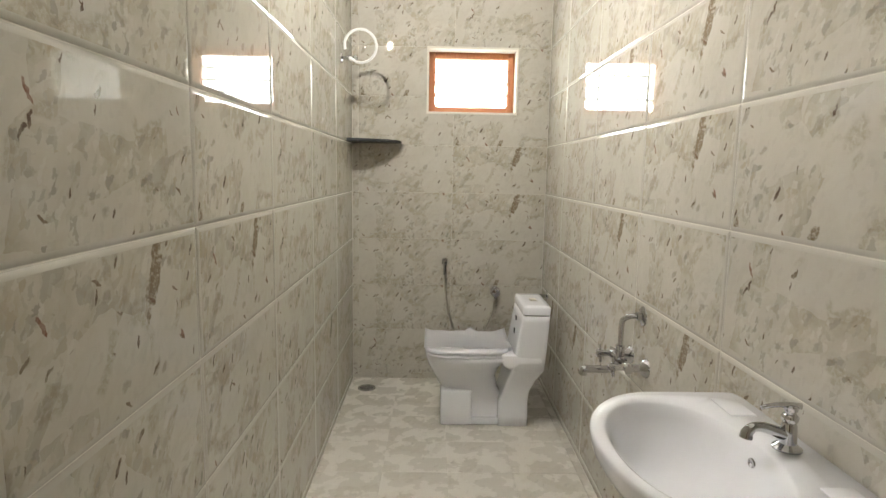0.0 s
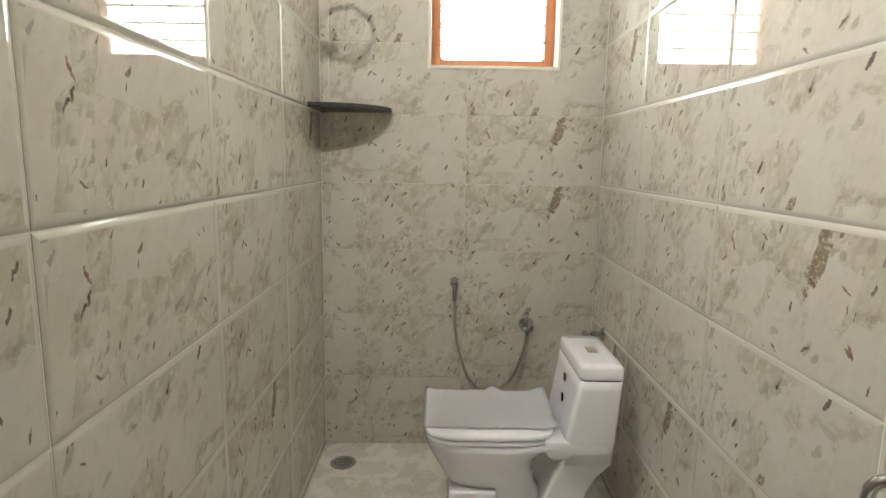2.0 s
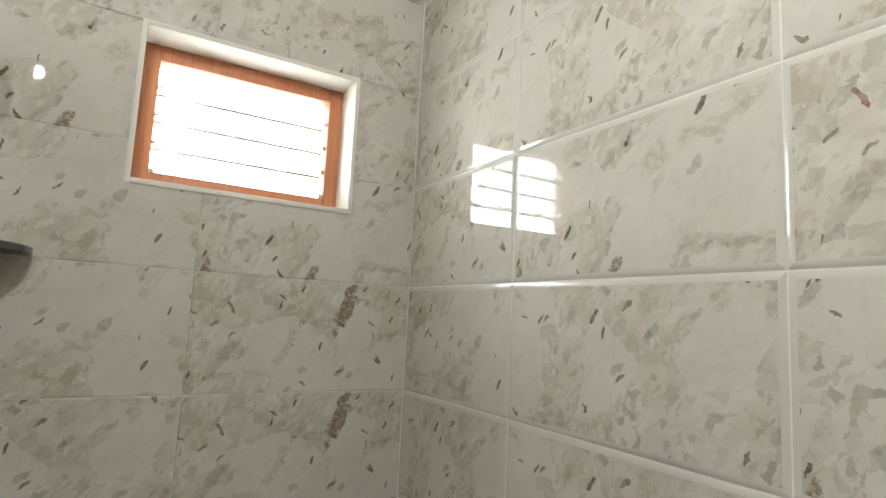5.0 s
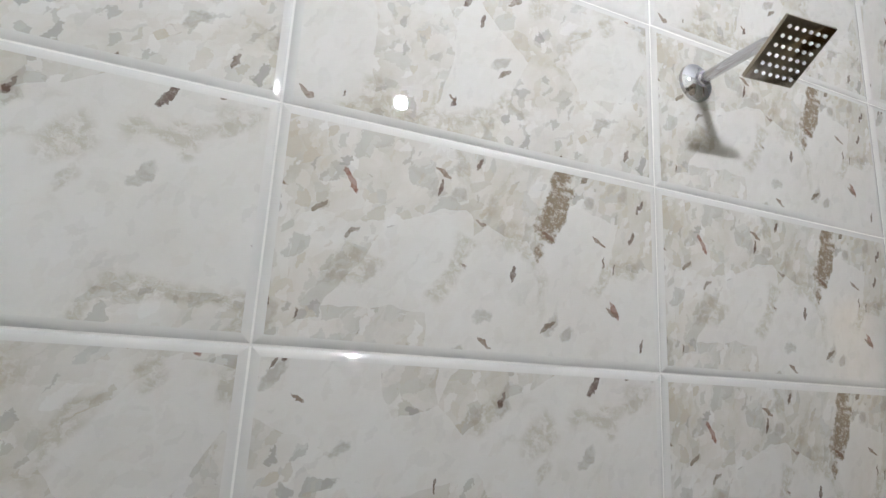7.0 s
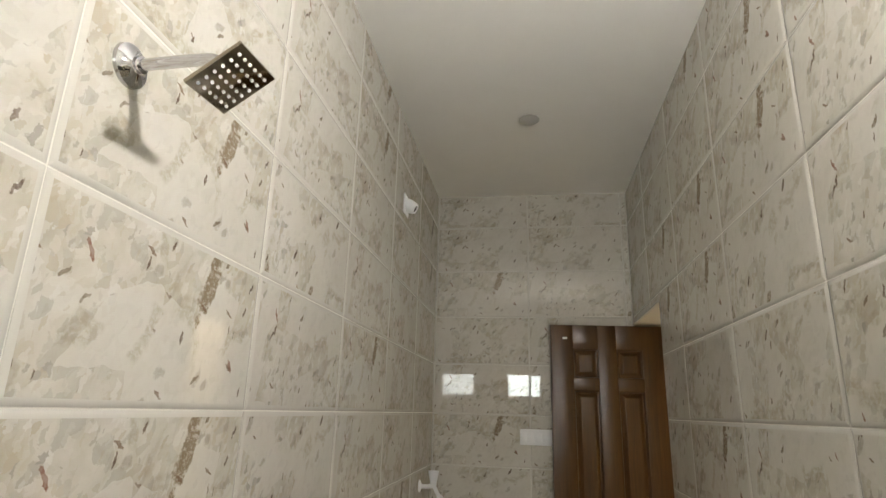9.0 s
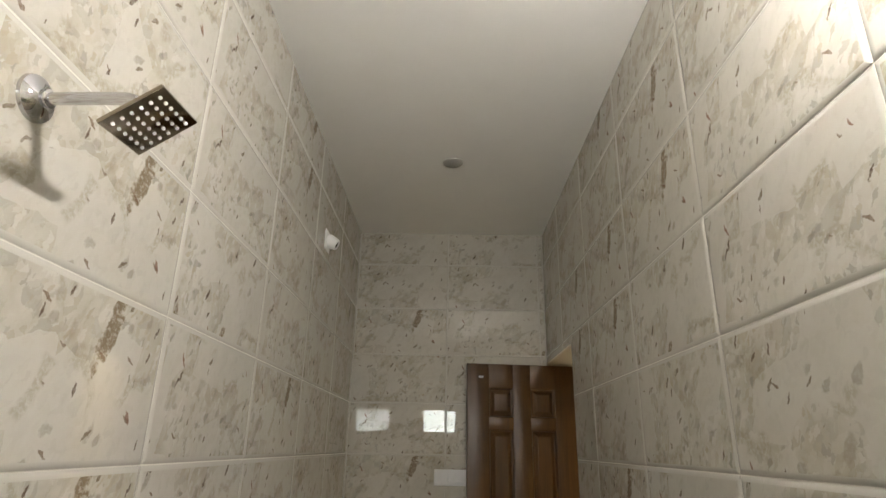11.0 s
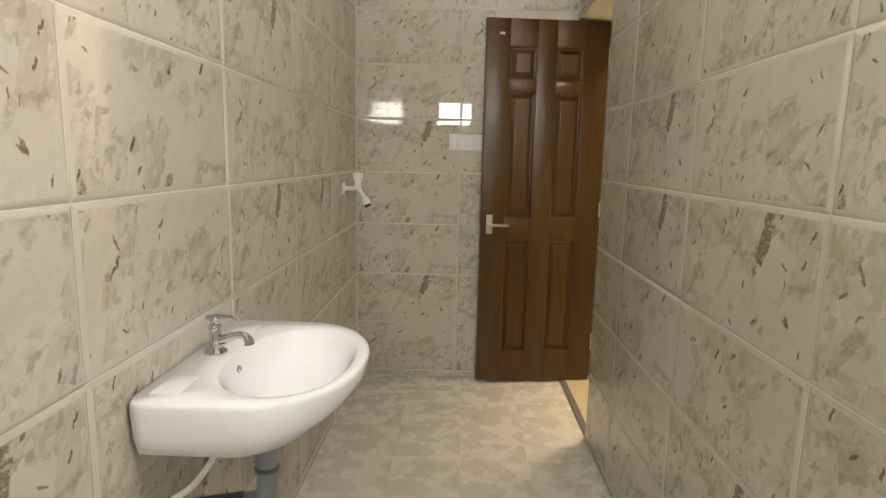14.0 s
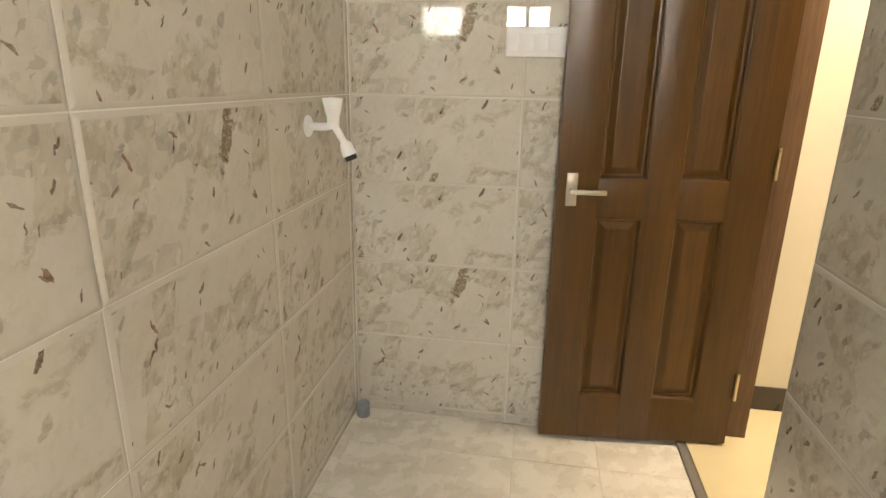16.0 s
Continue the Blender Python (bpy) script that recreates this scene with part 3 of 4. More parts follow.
# ---- wall mixer and shower ----
def wall_mixer():
    z, ya, yb = 0.735, 4.088, 4.238
    ym, xb = (ya + yb) / 2, X1 - 0.062
    base = thing("wall_mixer", (X1, ym, z), "chrome wall mixer with bend pipe and cross handles", "shower mixer")
    for y in (ya, yb):
        part("flange", lathe([(0.0, 0), (0.033, 0), (0.032, 0.005), (0.022, 0.018), (0.014, 0.026), (0.013, 0.05), (0.017, 0.052), (0.017, 0.064)], "-x", (0, y - ym, 0)), CHROME, base)
    part("body", lathe([(0.015, -0.092), (0.018, -0.085), (0.018, -0.05), (0.014, -0.045), (0.014, -0.02), (0.021, -0.018), (0.021, 0.018), (0.014, 0.02), (0.014, 0.045), (0.018, 0.05), (0.018, 0.085), (0.015, 0.092)], "y", (-0.064, 0, 0)), CHROME, base)
    for y in (ya, yb):
        h = part("handle", join(lathe([(0.011, 0.0), (0.011, 0.026), (0.014, 0.028), (0.014, 0.046), (0.0, 0.05)], "-x", (-0.078, y - ym, 0.003)),
                                tube([(-0.112, y - ym - 0.031, 0.012), (-0.112, y - ym + 0.031, -0.006)], 0.0055, 8, False), tube([(-0.112, y - ym - 0.009, -0.028), (-0.112, y - ym + 0.009, 0.034)], 0.0055, 8, False)), CHROME, base, "chrome cross handle")
    part("spout", tube([(-0.066, 0.0, -0.012), (-0.10, 0.0, -0.03), (-0.155, 0.0, -0.030), (-0.188, 0.0, -0.032), (-0.192, 0.0, -0.05)], lambda u: 0.0125 + 0.002 * u, 14), CHROME, base)
    part("diverter", join(lathe([(0.012, 0.015), (0.012, 0.04), (0.016, 0.042), (0.016, 0.055), (0.010, 0.058)], "z", (-0.066, 0, 0)), tube([(-0.066, 0.0, 0.03), (-0.10, 0.0, 0.048)], 0.005, 8, False)), CHROME, base)
    part("bend_pipe", tube([(-0.066, 0, 0.05), (-0.066, 0, 0.12), (-0.062, -0.004, 0.148), (-0.040, -0.014, 0.164), (-0.012, -0.02, 0.166)], 0.0095, 14), CHROME, base)
    part("bend_flange", lathe([(0.0, 0), (0.034, 0), (0.033, 0.004), (0.016, 0.010), (0.015, 0.022), (0.011, 0.024)], "-x", (0, -0.02, 0.166)), CHROME, base)
    return base


wall_mixer()

shower = thing("overhead_shower", (X1, 4.136, 2.062), "chrome wall shower with square rain head", "shower head")
part("flange", lathe([(0.0, 0), (0.036, 0), (0.035, 0.006), (0.018, 0.012), (0.014, 0.016), (0.014, 0.024), (0.010, 0.026)], "-x"), CHROME, shower)
part("arm", tube([(-0.01, 0, 0), (-0.115, 0, 0.002), (-0.145, -0.001, 0.0), (-0.164, -0.003, -0.014)], 0.0095, 14), CHROME, shower)
head_m = Matrix.Translation(SHOWER_AT) @ Euler(SHOWER_TURN).to_matrix().to_4x4()
S2 = SHOWER_SIDE / 2
SPOT = Matrix.Translation((-X1, -4.136, -2.062))
head = part("head", moved(join(box((-S2, -S2, 0.0), (S2, S2, 0.007), 0.0015), lathe([(0.016, 0.006), (0.016, 0.014), (0.012, 0.024), (0.0, 0.026)])), SPOT @ head_m), HEAD_STEEL, shower, "thin square dark polished steel plate")
for i in range(6):
    for j in range(6):
        part("nozzle", moved(lathe([(0.0030, 0.001), (0.0026, -0.0025), (0.0, -0.003)], "z", ((i - 2.5) * SHOWER_SIDE * 0.145, (j - 2.5) * SHOWER_SIDE * 0.145, 0), 8), SPOT @ head_m), PVC_WHITE, head, "pale rubber nozzle")


# ---- toilet ----
def toilet():
    cy = 5.335
    base = thing("toilet", (0.62, cy, 0.0), "white one-piece ceramic toilet with squared seat", "toilet")
    ox = 0.62

    def oval(x0, x1, hw, zz, p=2.6, n=48):
        a, c = (x1 - x0) / 2, (x0 + x1) / 2 - ox
        out = []
        for k in range(n):
            t = 2 * math.pi * k / n
            out.append((c + a * math.copysign(abs(math.cos(t)) ** (2 / p), math.cos(t)), hw * math.copysign(abs(math.sin(t)) ** (2 / p), math.sin(t)), zz))
        return out

    # bowl: narrow pedestal in front widening to the rim
    part("bowl", rings([oval(0.40, 0.80, 0.085, 0.0, 5), oval(0.40, 0.80, 0.085, 0.03, 5), oval(0.405, 0.74, 0.078, 0.13, 4), oval(0.385, 0.70, 0.092, 0.20, 3), oval(0.345, 0.69, 0.125, 0.27, 2.8),
                        oval(0.315, 0.715, 0.160, 0.33, 2.8), oval(0.300, 0.78, 0.176, 0.372, 3), oval(0.298, 0.86, 0.178, 0.392, 3.2), oval(0.305, 0.85, 0.172, 0.397, 3.2)]), CERAMIC, base)
    # pedestal block that shows beside the trap
    part("foot_block", box((0.385 - ox, -0.118, 0.0), (0.557 - ox, 0.118, 0.200), 0.014, 4), CERAMIC, base)
    part("plinth", box((0.545 - ox, -0.108, 0.0), (0.74 - ox, 0.108, 0.040), 0.008, 3), CERAMIC, base)
    # trapway leaning back from the plinth up to the tank
    def sect(x0, x1, hw, zz):
        return oval(x0, x1, hw, zz, 12)
    part("trapway", rings([sect(0.70, 0.868, 0.120, 0.0), sect(0.70, 0.868, 0.120, 0.06), sect(0.702, 0.866, 0.118, 0.14), sect(0.725, 0.872, 0.122, 0.20), sect(0.745, 0.905, 0.135, 0.27), sect(0.76, 0.938, 0.155, 0.32), sect(0.765, 0.945, 0.168, 0.37)]), CERAMIC, base)
    part("deck", rings([sect(0.74, 0.935, 0.150, 0.335), sect(0.715, 0.942, 0.166, 0.358), sect(0.70, 0.943, 0.171, 0.385), sect(0.70, 0.944, 0.171, 0.410), sect(0.706, 0.94, 0.167, 0.418)]), CERAMIC, base)
    tank = part("tank", rings([sect(0.772, 0.942, 0.166, 0.33), sect(0.776, 0.948, 0.172, 0.42), sect(0.806, 0.958, 0.176, 0.60), sect(0.811, 0.960, 0.176, 0.634)]), CERAMIC, base)
    lid = part("tank_lid", rings([sect(0.811, 0.960, 0.176, 0.640), sect(0.8105, 0.9605, 0.1765, 0.643), sect(0.812, 0.9605, 0.1765, 0.676), sect(0.817, 0.956, 0.172, 0.683), sect(0.84, 0.93, 0.13, 0.685)]), CERAMIC, base, "removable tank lid")
    # near-black strip fills the lid joint, its shade given as colour
    part("lid_joint", rings([sect(0.815, 0.956, 0.172, 0.633), sect(0.815, 0.956, 0.172, 0.6405)]), SHADOW_GAP, base, "dark strip for the shaded joint under the lid")
    part("flush_button", box((0.872 - ox, -0.030, 0.684), (0.908 - ox, 0.034, 0.688), 0.0015), STEEL, lid, "dual steel flush button")
    part("label", box((0.7975 - ox, -0.012, 0.570), (0.8025 - ox, 0.010, 0.596)), BLACK, tank, "small dark sticker", smooth=False)
    part("label", box((0.787 - ox, -0.030, 0.50), (0.792 - ox, -0.014, 0.53)), BLACK, tank, "small dark sticker", smooth=False)
    part("seat", rings([oval(0.302, 0.745, 0.176, 0.401, 4.5), oval(0.297, 0.75, 0.180, 0.405, 4.5), oval(0.297, 0.75, 0.180, 0.414, 4.5), oval(0.302, 0.745, 0.176, 0.417, 4.5)]), CERAMIC, base, "thin glossy seat")
    part("seat_lid", rings([oval(0.297, 0.748, 0.179, 0.4205, 4.5), oval(0.293, 0.752, 0.183, 0.424, 4.5), oval(0.294, 0.752, 0.182, 0.436, 4.5), oval(0.304, 0.742, 0.172, 0.442, 4.5)]), CERAMIC, base, "closed slim lid")
    for s in (-1, 1):
        part("seat_hinge", lathe([(0.011, -0.02), (0.012, 0.0), (0.011, 0.02)], "y", (0.757 - ox, s * 0.075, 0.43), 12), CERAMIC, base)
    return base


toilet()

# loose protective film lying on the closed lid
film = bmesh.new()
NU, NV = 26, 20
grid = []
for i in range(NU + 1):
    row = []
    for j in range(NV + 1):
        u, v = i / NU, j / NV
        x, y = 0.292 + 0.47 * u, 5.20 + 0.32 * v
        z = 0.4445 + 0.0015 * noise.noise(Vector((x * 9, y * 9, 0)))
        z += 0.010 * max(0.0, v - 0.86) / 0.14 * (0.5 + 0.8 * max(0.0, noise.noise(Vector((x * 9, 3.0, 0)))))
        z += 0.024 * max(0.0, 1 - ((u - 0.57) / 0.06) ** 2) * max(0.0, (v - 0.8) / 0.2)
        z += 0.022 * max(0.0, (u - 0.86) / 0.14) * max(0.0, (v - 0.45) / 0.55) + 0.03 * max(0.0, (u - 0.90) / 0.1) * max(0.0, 0.4 - v)
        z += 0.016 * max(0.0, (0.10 - u) / 0.10) * v
        row.append(film.verts.new((x - 0.52, y - 5.35, z - 0.4445)))
    grid.append(row)
for i in range(NU):
    for j in range(NV):
        film.faces.new((grid[i][j], grid[i + 1][j], grid[i + 1][j + 1], grid[i][j + 1]))
bmesh.ops.solidify(film, geom=film.faces[:], thickness=0.0012)
bmesh.ops.recalc_face_normals(film, faces=film.faces[:])
film_ob = tagged(part("protective_film", film, PAPER, m=pose(0.52, 5.35, 0.4448)), "crumpled white protective film on the toilet lid", "plastic film")

# ---- fittings on the end wall by the toilet ----
spray = thing("health_faucet", (0.410, Y1, 0.80), "chrome hand spray hanging in a wall hook", "hand spray")
part("hook", join(box((-0.018, -0.006, -0.022), (0.018, 0.0, 0.018), 0.002), box((-0.011, -0.030, -0.012), (0.011, -0.004, -0.002), 0.002)), CHROME, spray)
part("spray_head", join(tube([(0, -0.030, -0.085), (0, -0.030, -0.03), (0, -0.031, 0.005)], lambda u: 0.0085 + 0.003 * u, 14), lathe([(0.0, 0), (0.016, 0.002), (0.017, 0.014), (0.010, 0.024)], "-y", (0, -0.026, 0.012), 16)), CHROME, spray)
part("hose", tube([(0, -0.030, -0.085), (0.006, -0.03, -0.19), (0.028, -0.035, -0.33), (0.085, -0.04, -0.47), (0.17, -0.045, -0.515), (0.26, -0.045, -0.46), (0.318, -0.04, -0.34), (0.336, -0.032, -0.24)], 0.0072, 10, True, 12), STEEL, spray, "ribbed steel hose")
cock = thing("bib_cock", (0.748, Y1, 0.602), "chrome round wall cock feeding the hand spray", "valve")
part("flange", lathe([(0.0, 0), (0.034, 0), (0.033, 0.004), (0.016, 0.012), (0.014, 0.03)], "-y"), CHROME, cock)
part("knob", lathe([(0.014, 0.03), (0.027, 0.034), (0.029, 0.044), (0.024, 0.056), (0.0, 0.06)], "-y"), CHROME, cock)
part("outlet", lathe([(0.010, 0.0), (0.010, -0.035), (0.008, -0.045)], "z", (0, -0.032, 0)), CHROME, cock)
angle_valve((X1, 5.745, 0.617), label="chrome angle valve behind the toilet tank")
supply = thing("supply_hose", (X1 - 0.045, 5.745, 0.617), "short steel hose to the toilet tank", "hose")
part("tube", tube([(0, 0, -0.008), (0.0, -0.03, -0.07), (-0.02, -0.13, -0.11), (-0.05, -0.24, -0.08)], 0.006), STEEL, supply)

# corner shelf
shelf = bmesh.new()
NS = 24
top = [(0, 0)] + [(0.312 * math.cos(k / NS * math.pi / 2), -0.255 * math.sin(k / NS * math.pi / 2)) for k in range(NS + 1)]
shelf = rings([[(x * s, y * s, z) for x, y in top] for z, s in ((0.0, 0.985), (0.003, 1.0), (0.015, 1.0), (0.018, 0.985))])
tagged(part("corner_shelf", sharpen(shelf, 30), GRANITE, m=pose(X0 + 0.001, Y1 - 0.001, 1.553)), "dark granite quarter-round corner shelf", "shelf")

# drain
drain = thing("floor_drain", (-0.079, 5.75, 0.0), "round chrome floor drain grating", "floor drain")
part("rim", lathe([(0.036, 0.0005), (0.058, 0.0005), (0.057, 0.003), (0.042, 0.004), (0.040, 0.001)]), CHROME, drain)
# no hole is cut; a flat black disc paints the darkness below the grating
part("well", lathe([(0.0, 0.0008), (0.041, 0.0008), (0.041, 0.0015), (0.0, 0.0014)]), BLACK, drain, "flat black disc for the shaded opening")
for k in range(-2, 3):
    part("bar", box((-0.035, k * 0.014 - 0.003, 0.0016), (0.035, k * 0.014 + 0.003, 0.0035), 0.0008), CHROME, drain)

# geyser inlet valve with a white hose loop
gey = angle_valve((X0, 5.52, 1.995), "x", "chrome angle valve high on the tiled wall")
loop = thing("hose_loop", (X0 + 0.05, 5.50, 1.99), "white hose coiled into a ring on the valve", "hose")
part("tube", tube([(0.0, 0.02, -0.004)] + [(0.062 + 0.085 * math.cos(a), -0.004 * k, 0.062 + 0.085 * math.sin(a)) for k, a in enumerate([radians(-135 + 30 * i) for i in range(12)])], 0.0075, 10), PVC_WHITE, loop)

# ---- fittings near the door ----
tapw = thing("plastic_tap", (X1, 1.575, 1.165), "white plastic long-arm tap on the wall", "tap")
part("flange", lathe([(0.0, 0), (0.031, 0), (0.030, 0.005), (0.014, 0.012), (0.012, 0.014)], "-x"), PVC_WHITE, tapw)
part("arm", tube([(-0.008, 0, 0), (-0.05, 0, 0.0), (-0.078, 0, 0.006)], 0.0115, 14), PVC_WHITE, tapw)
part("valve_head", lathe([(0.014, -0.012), (0.017, 0.0), (0.018, 0.022), (0.022, 0.034), (0.029, 0.068), (0.028, 0.072), (0.0, 0.074)], "z", (-0.078, 0, 0.008)), PVC_WHITE, tapw)
part("spout", tube([(-0.080, 0, 0.006), (-0.096, 0, -0.022), (-0.114, 0, -0.052)], lambda u: 0.011 - 0.001 * u, 14), PVC_WHITE, tapw)
nozzle_m = pose(-0.112, 0.002, -0.046, 0, 22, 0)
part("foam_nozzle", moved(lathe([(0.013, -0.004), (0.017, 0.004), (0.021, 0.030), (0.0205, 0.036)], "-z"), nozzle_m), PVC_WHITE, tapw)
part("nozzle_end", moved(lathe([(0.0, 0.034), (0.0175, 0.034), (0.0175, 0.050), (0.0, 0.051)], "-z"), nozzle_m), BLACK, tapw, "black rubber end")

stub = thing("pipe_stub", (1.018, 1.235, 0.0), "short grey plastic pipe stub in the floor corner", "pipe")
part("pipe", rings([[(r * math.cos(2 * math.pi * k / 20), r * math.sin(2 * math.pi * k / 20), z) for k in range(20)] for r, z in ((0.026, 0.0), (0.026, 0.055), (0.022, 0.055), (0.022, 0.01))]), PVC_GREY, stub)

swb = thing("switchboard", (0.41, Y0, 1.422), "white modular switch plate with rocker switches", "switch")
part("plate", box((-0.106, 0.0005, -0.046), (0.106, 0.010, 0.046), 0.003), PVC_WHITE, swb)
for k in range(4):
    part("rocker", box((0.085 - k * 0.045 - 0.018, 0.009, -0.026), (0.085 - k * 0.045 + 0.018, 0.014, 0.026), 0.002), PVC_WHITE, swb, "white rocker switch")

hold = thing("bulb_holder", (X1, 2.21, 2.548), "empty white angled bulb holder on a square plate", "lamp holder")
part("plate", box((-0.006, -0.05, -0.05), (0.0, 0.05, 0.05), 0.0025), PVC_WHITE, hold)
part("holder", moved(lathe([(0.033, 0.0), (0.034, 0.02), (0.030, 0.045), (0.025, 0.056), (0.020, 0.056), (0.019, 0.03), (0.0, 0.03)], "-x"), pose(-0.004, 0, 0.004, 0, -28, 0)), PVC_WHITE, hold)
part("socket", moved(lathe([(0.0, 0.031), (0.0195, 0.031), (0.0195, 0.050), (0.0, 0.050)], "-x"), pose(-0.004, 0, 0.004, 0, -28, 0)), BLACK, hold, "dark socket")

disc = thing("ceiling_box_cover", (0.433, 2.225, CEIL), "round grey cover plate on the ceiling", "cover plate")
part("cover", lathe([(0.0, -0.006), (0.048, -0.006), (0.052, -0.003), (0.052, 0.0), (0.0, 0.0)]), plain("grey_cover_plastic", (0.46, 0.45, 0.43), 0.5), disc)

# lit bulb on the wall across from the shower
lamp = thing("wall_lamp", (X0, 4.335, 2.492), "lit white bulb in an angled wall holder", "wall lamp")
part("plate", box((0.0, -0.05, -0.05), (0.006, 0.05, 0.05), 0.0025), PVC_WHITE, lamp)
lean = pose(0.004, 0, 0.0, 0, 1, 0)
part("holder", moved(lathe([(0.030, -0.01), (0.030, 0.012), (0.022, 0.030), (0.020, 0.042)], "x"), lean), PVC_WHITE, lamp)
part("bulb_body", moved(lathe([(0.015, 0.042), (0.018, 0.052), (0.024, 0.078), (0.0255, 0.094), (0.0, 0.0944)], "x"), lean), PVC_WHITE, lamp, "white heat-sink body")
part("bulb", moved(lathe([(0.0225, 0.0945)] + [(0.024 * math.cos(radians(a)), 0.1 + 0.023 * math.sin(radians(a))) for a in range(0, 90, 12)] + [(0.0, 0.123)], "x"), lean), BULB_GLOW, lamp, "lit diffuser of the LED bulb")

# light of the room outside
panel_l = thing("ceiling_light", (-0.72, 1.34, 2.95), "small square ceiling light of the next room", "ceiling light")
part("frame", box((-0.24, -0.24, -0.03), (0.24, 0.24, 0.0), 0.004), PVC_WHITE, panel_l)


# ---- tiles ----
def inset(poly, d):
    out = []
    n = len(poly)
    for i in range(n):
        a, b, c = Vector(poly[i - 1]), Vector(poly[i]), Vector(poly[(i + 1) % n])
        e1, e2 = (b - a).normalized(), (c - b).normalized()
        out.append(b + Vector((-e1.y, e1.x)) * d + Vector((-e2.y, e2.x)) * d)
    return out


tile_meshes = {}


def tile_mesh(poly, mat, edge, sink):
    """One tile with cushioned edges; poly runs counter-clockwise in the wall's plane, z points out."""
    key = (mat.name, edge, tuple((round(x, 4), round(y, 4)) for x, y in poly))
    if key not in tile_meshes:
        bm = bmesh.new()
        rows = []
        gap = 0.0014 if edge > 0.0075 else 0.0006
        for d, h in ((gap, -0.006), (gap, -sink), (gap + edge * 0.22, -sink * 0.52), (edge * 0.6, -sink * 0.16), (edge, 0.0)):
            rows.append([bm.verts.new((p.x, p.y, h)) for p in inset(poly, d)])
        n = len(poly)
        for a, b in zip(rows, rows[1:]):
            for i in range(n):
                f = bm.faces.new((a[i], a[(i + 1) % n], b[(i + 1) % n], b[i]))
                f.smooth = True
                f.material_index = 1
        f = bm.faces.new(rows[-1])
        f.smooth = True
        for e in f.edges:
            e.smooth = False
        for a, b in zip(rows, rows[1:]):
            for i in range(n):
                e = bm.edges.get((a[i], b[i]))
                e.smooth = False
        for i in range(n):
            bm.edges.get((rows[1][i], rows[1][(i + 1) % n])).smooth = False
        me = bpy.data.meshes.new("tile")
        bm.to_mesh(me)
        bm.free()
        me.materials.append(mat)
        me.materials.append(EDGE_GLAZE if edge > 0.005 else mat)
        tile_meshes[key] = me
    return tile_meshes[key]


def cut(cell, hole):
    """The cell less the hole: a list of outlines."""
    x0, x1, y0, y1 = cell
    if hole:
        a0, a1, b0, b1 = max(x0, hole[0]), min(x1, hole[1]), max(y0, hole[2]), min(y1, hole[3])
        if a1 - a0 > 1e-4 and b1 - b0 > 1e-4:
            wide, high = a0 <= x0 + 1e-4 and a1 >= x1 - 1e-4, b0 <= y0 + 1e-4 and b1 >= y1 - 1e-4
            if wide and high:
                return []
            if wide:
                return [o for part_ in ((x0, x1, y0, b0), (x0, x1, b1, y1)) for o in cut(part_, None)]
            if high:
                return [o for part_ in ((x0, a0, y0, y1), (a1, x1, y0, y1)) for o in cut(part_, None)]
            if b0 > y0 and a0 > x0:
                return [[(x0, y0), (x1, y0), (x1, b0), (a0, b0), (a0, y1), (x0, y1)]]
            if b0 > y0:
                return [[(x0, y0), (x1, y0), (x1, y1), (a1, y1), (a1, b0), (x0, b0)]]
            if a0 > x0:
                return [[(x0, y0), (a0, y0), (a0, b1), (x1, b1), (x1, y1), (x0, y1)]]
            return [[(a1, y0), (x1, y0), (x1, y1), (x0, y1), (x0, b1), (a1, b1)]]
    if x1 - x0 < 0.012 or y1 - y0 < 0.012:
        return []
    return [[(x0, y0), (x1, y0), (x1, y1), (x0, y1)]]


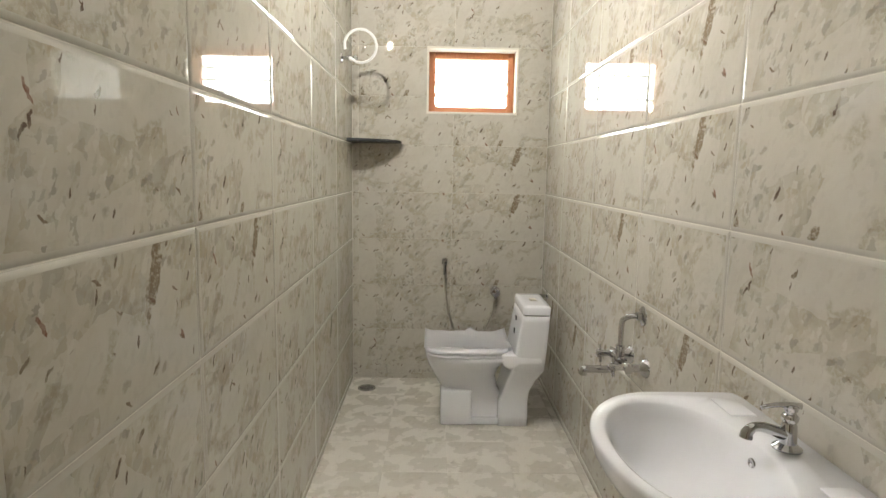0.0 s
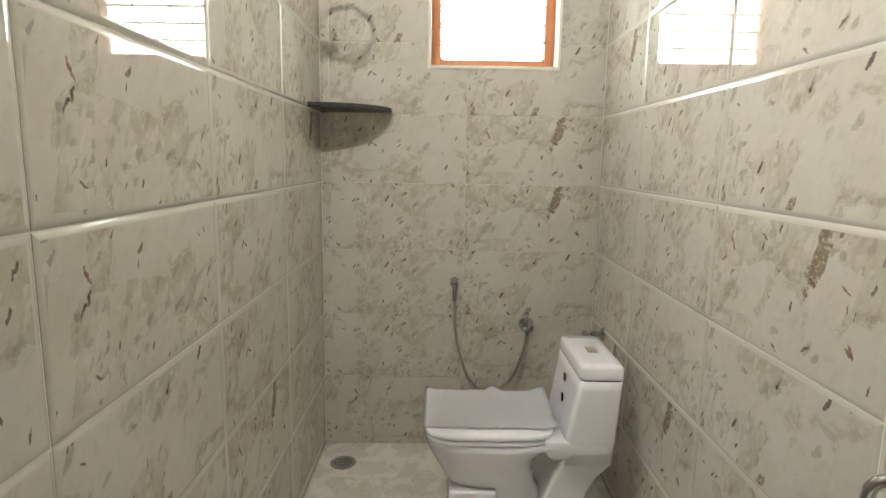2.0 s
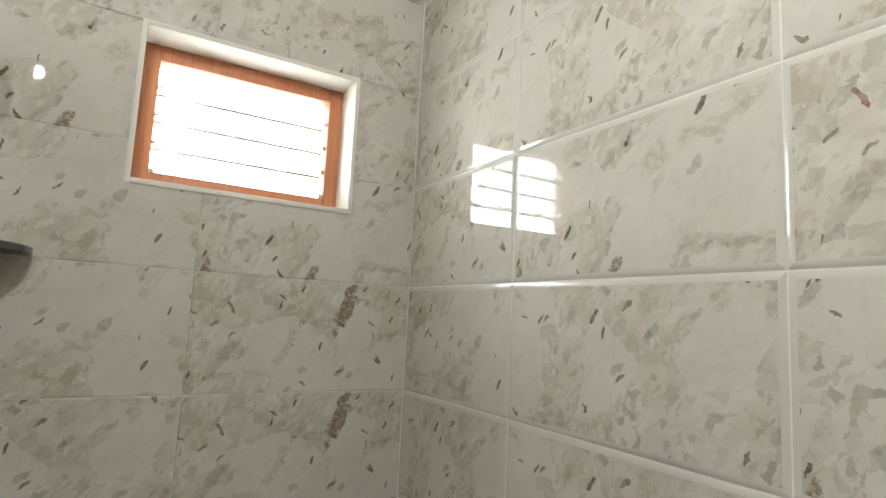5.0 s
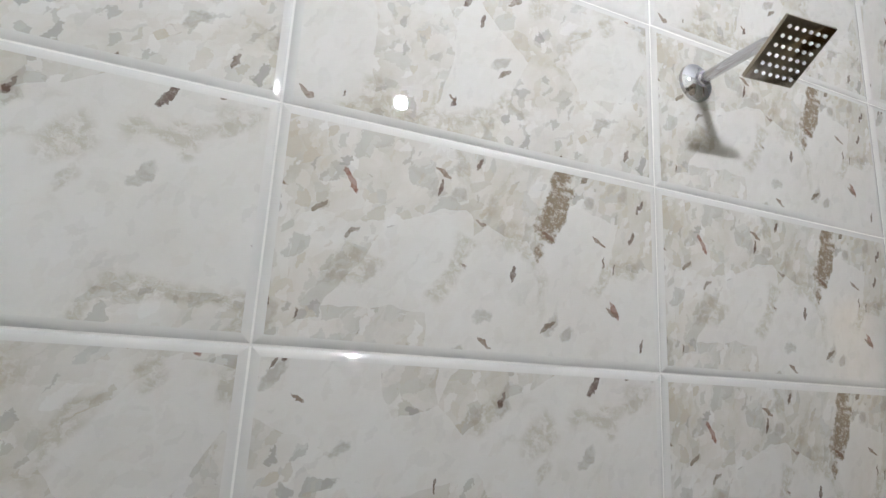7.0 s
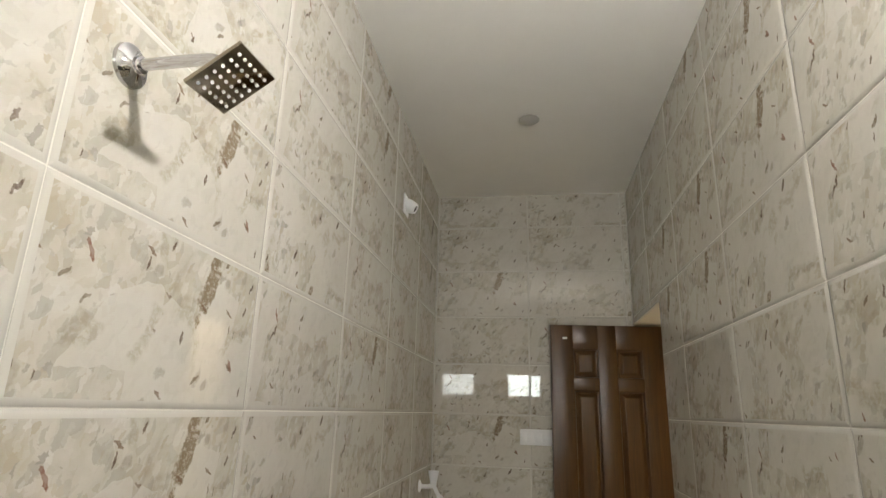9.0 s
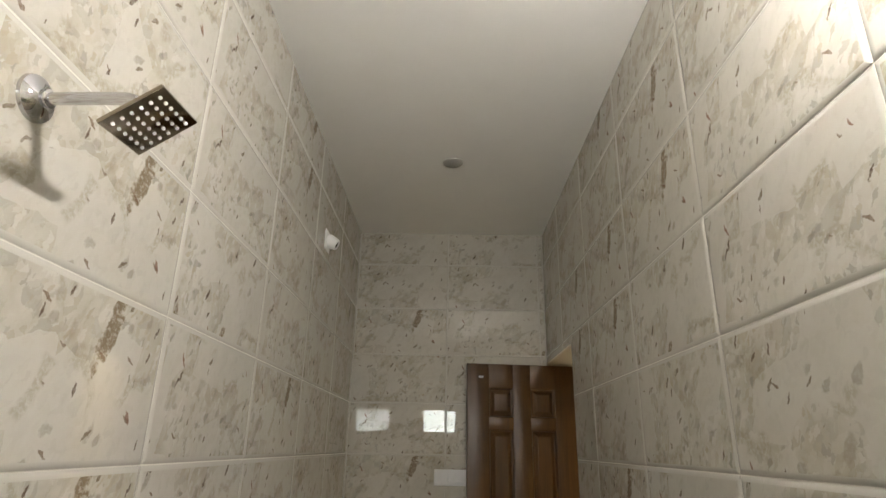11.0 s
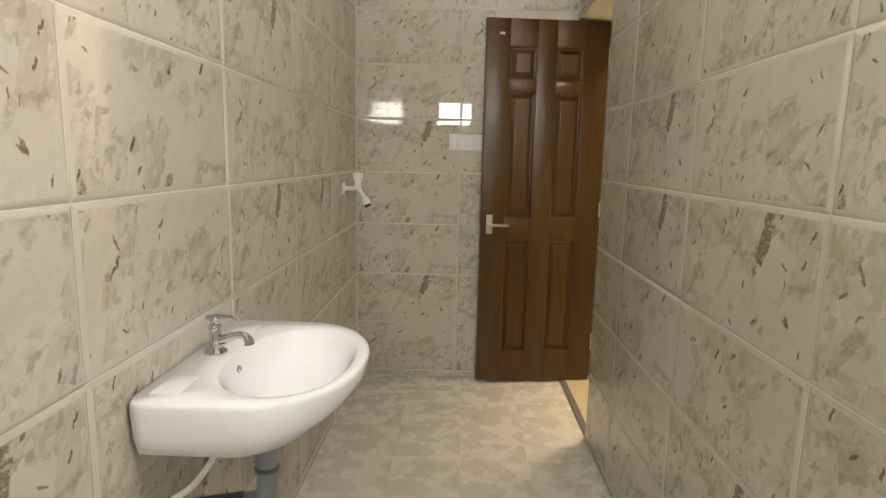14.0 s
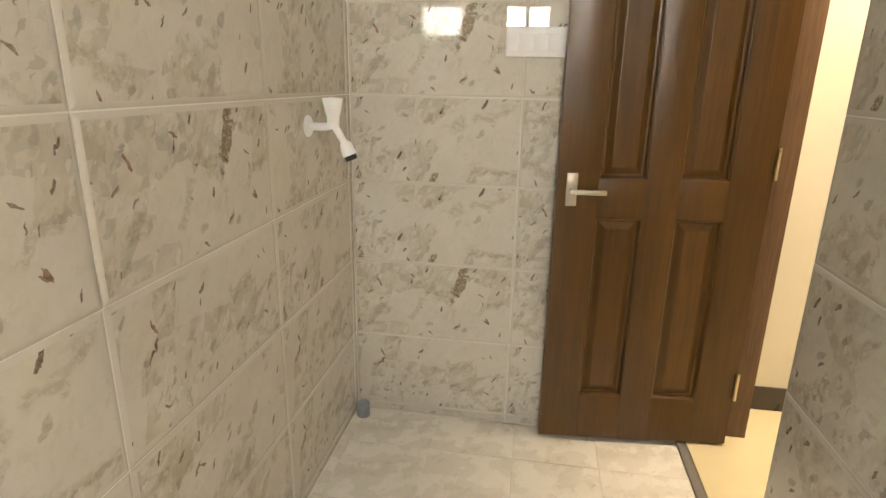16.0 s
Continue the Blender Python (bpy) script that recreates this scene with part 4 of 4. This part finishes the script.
def lay(parent, to_world, us, vs, hole, mat, edge, sink):
    """Tiles between the joints us and vs of a plane whose frame is to_world (x along, y up, z out)."""
    for u0, u1 in zip(us, us[1:]):
        for v0, v1 in zip(vs, vs[1:]):
            for poly in cut((u0, u1, v0, v1), hole):
                cx, cy = (u0 + u1) / 2, (v0 + v1) / 2
                me = tile_mesh([(x - cx, y - cy) for x, y in poly], mat, edge, sink)
                ob = new("tile", me)
                # tiles never sit perfectly flush
                tilt = pose(0, 0, 0, random.uniform(-TILT_MAX, TILT_MAX), random.uniform(-TILT_MAX, TILT_MAX), 0)
                ob.parent = parent
                ob.matrix_world = to_world @ Matrix.Translation((cx, cy, random.uniform(-0.0003, 0.0003))) @ tilt


TILT_MAX = 0.10


def joints(lo, hi, start, step):
    first = math.ceil((lo - start) / step + 1e-6)
    out, k = [lo], first
    while start + k * step < hi - 1e-4:
        if start + k * step > lo + 1e-4:
            out.append(start + k * step)
        k += 1
    return out + [hi]


ROWS_Z = joints(0.0, CEIL, ROW0, ROWH)
EDGE, SINK = 0.0125, 0.0024
# frames: x along the wall, y up, z into the room
east = Matrix(((0, 0, -1, X1), (-1, 0, 0, 0), (0, 1, 0, 0), (0, 0, 0, 1)))
west = Matrix(((0, 0, 1, X0), (1, 0, 0, 0), (0, 1, 0, 0), (0, 0, 0, 1)))
north = Matrix(((1, 0, 0, 0), (0, 0, -1, Y1), (0, 1, 0, 0), (0, 0, 0, 1)))
south = Matrix(((-1, 0, 0, 0), (0, 0, 1, Y0), (0, 1, 0, 0), (0, 0, 0, 1)))
lay(wall_east, east, joints(-Y1, -Y0, -3.631, TILEW), ROWS_Z, None, WALL_TILE, EDGE, SINK)
lay(wall_west, west, joints(Y0 + 0.0, Y1, 3.520, TILEW), ROWS_Z, (1.0, DOOR_Y, 0.0, DOOR_TOP), WALL_TILE, EDGE, SINK)
lay(wall_north, north, joints(X0, X1, X1 - TILEW, TILEW), ROWS_Z, WIN, WALL_TILE, 0.005, 0.0013)
lay(wall_south, south, joints(-X1, -X0, -X1, TILEW), ROWS_Z, None, WALL_TILE, 0.007, 0.0019)
TILT_MAX = 0.03
flat = Matrix.Identity(4)
lay(floor, flat, joints(X0 - 0.032, X1, X0, 0.302), joints(Y0, Y1, Y1, 0.302), None, FLOOR_TILE, 0.003, 0.001)
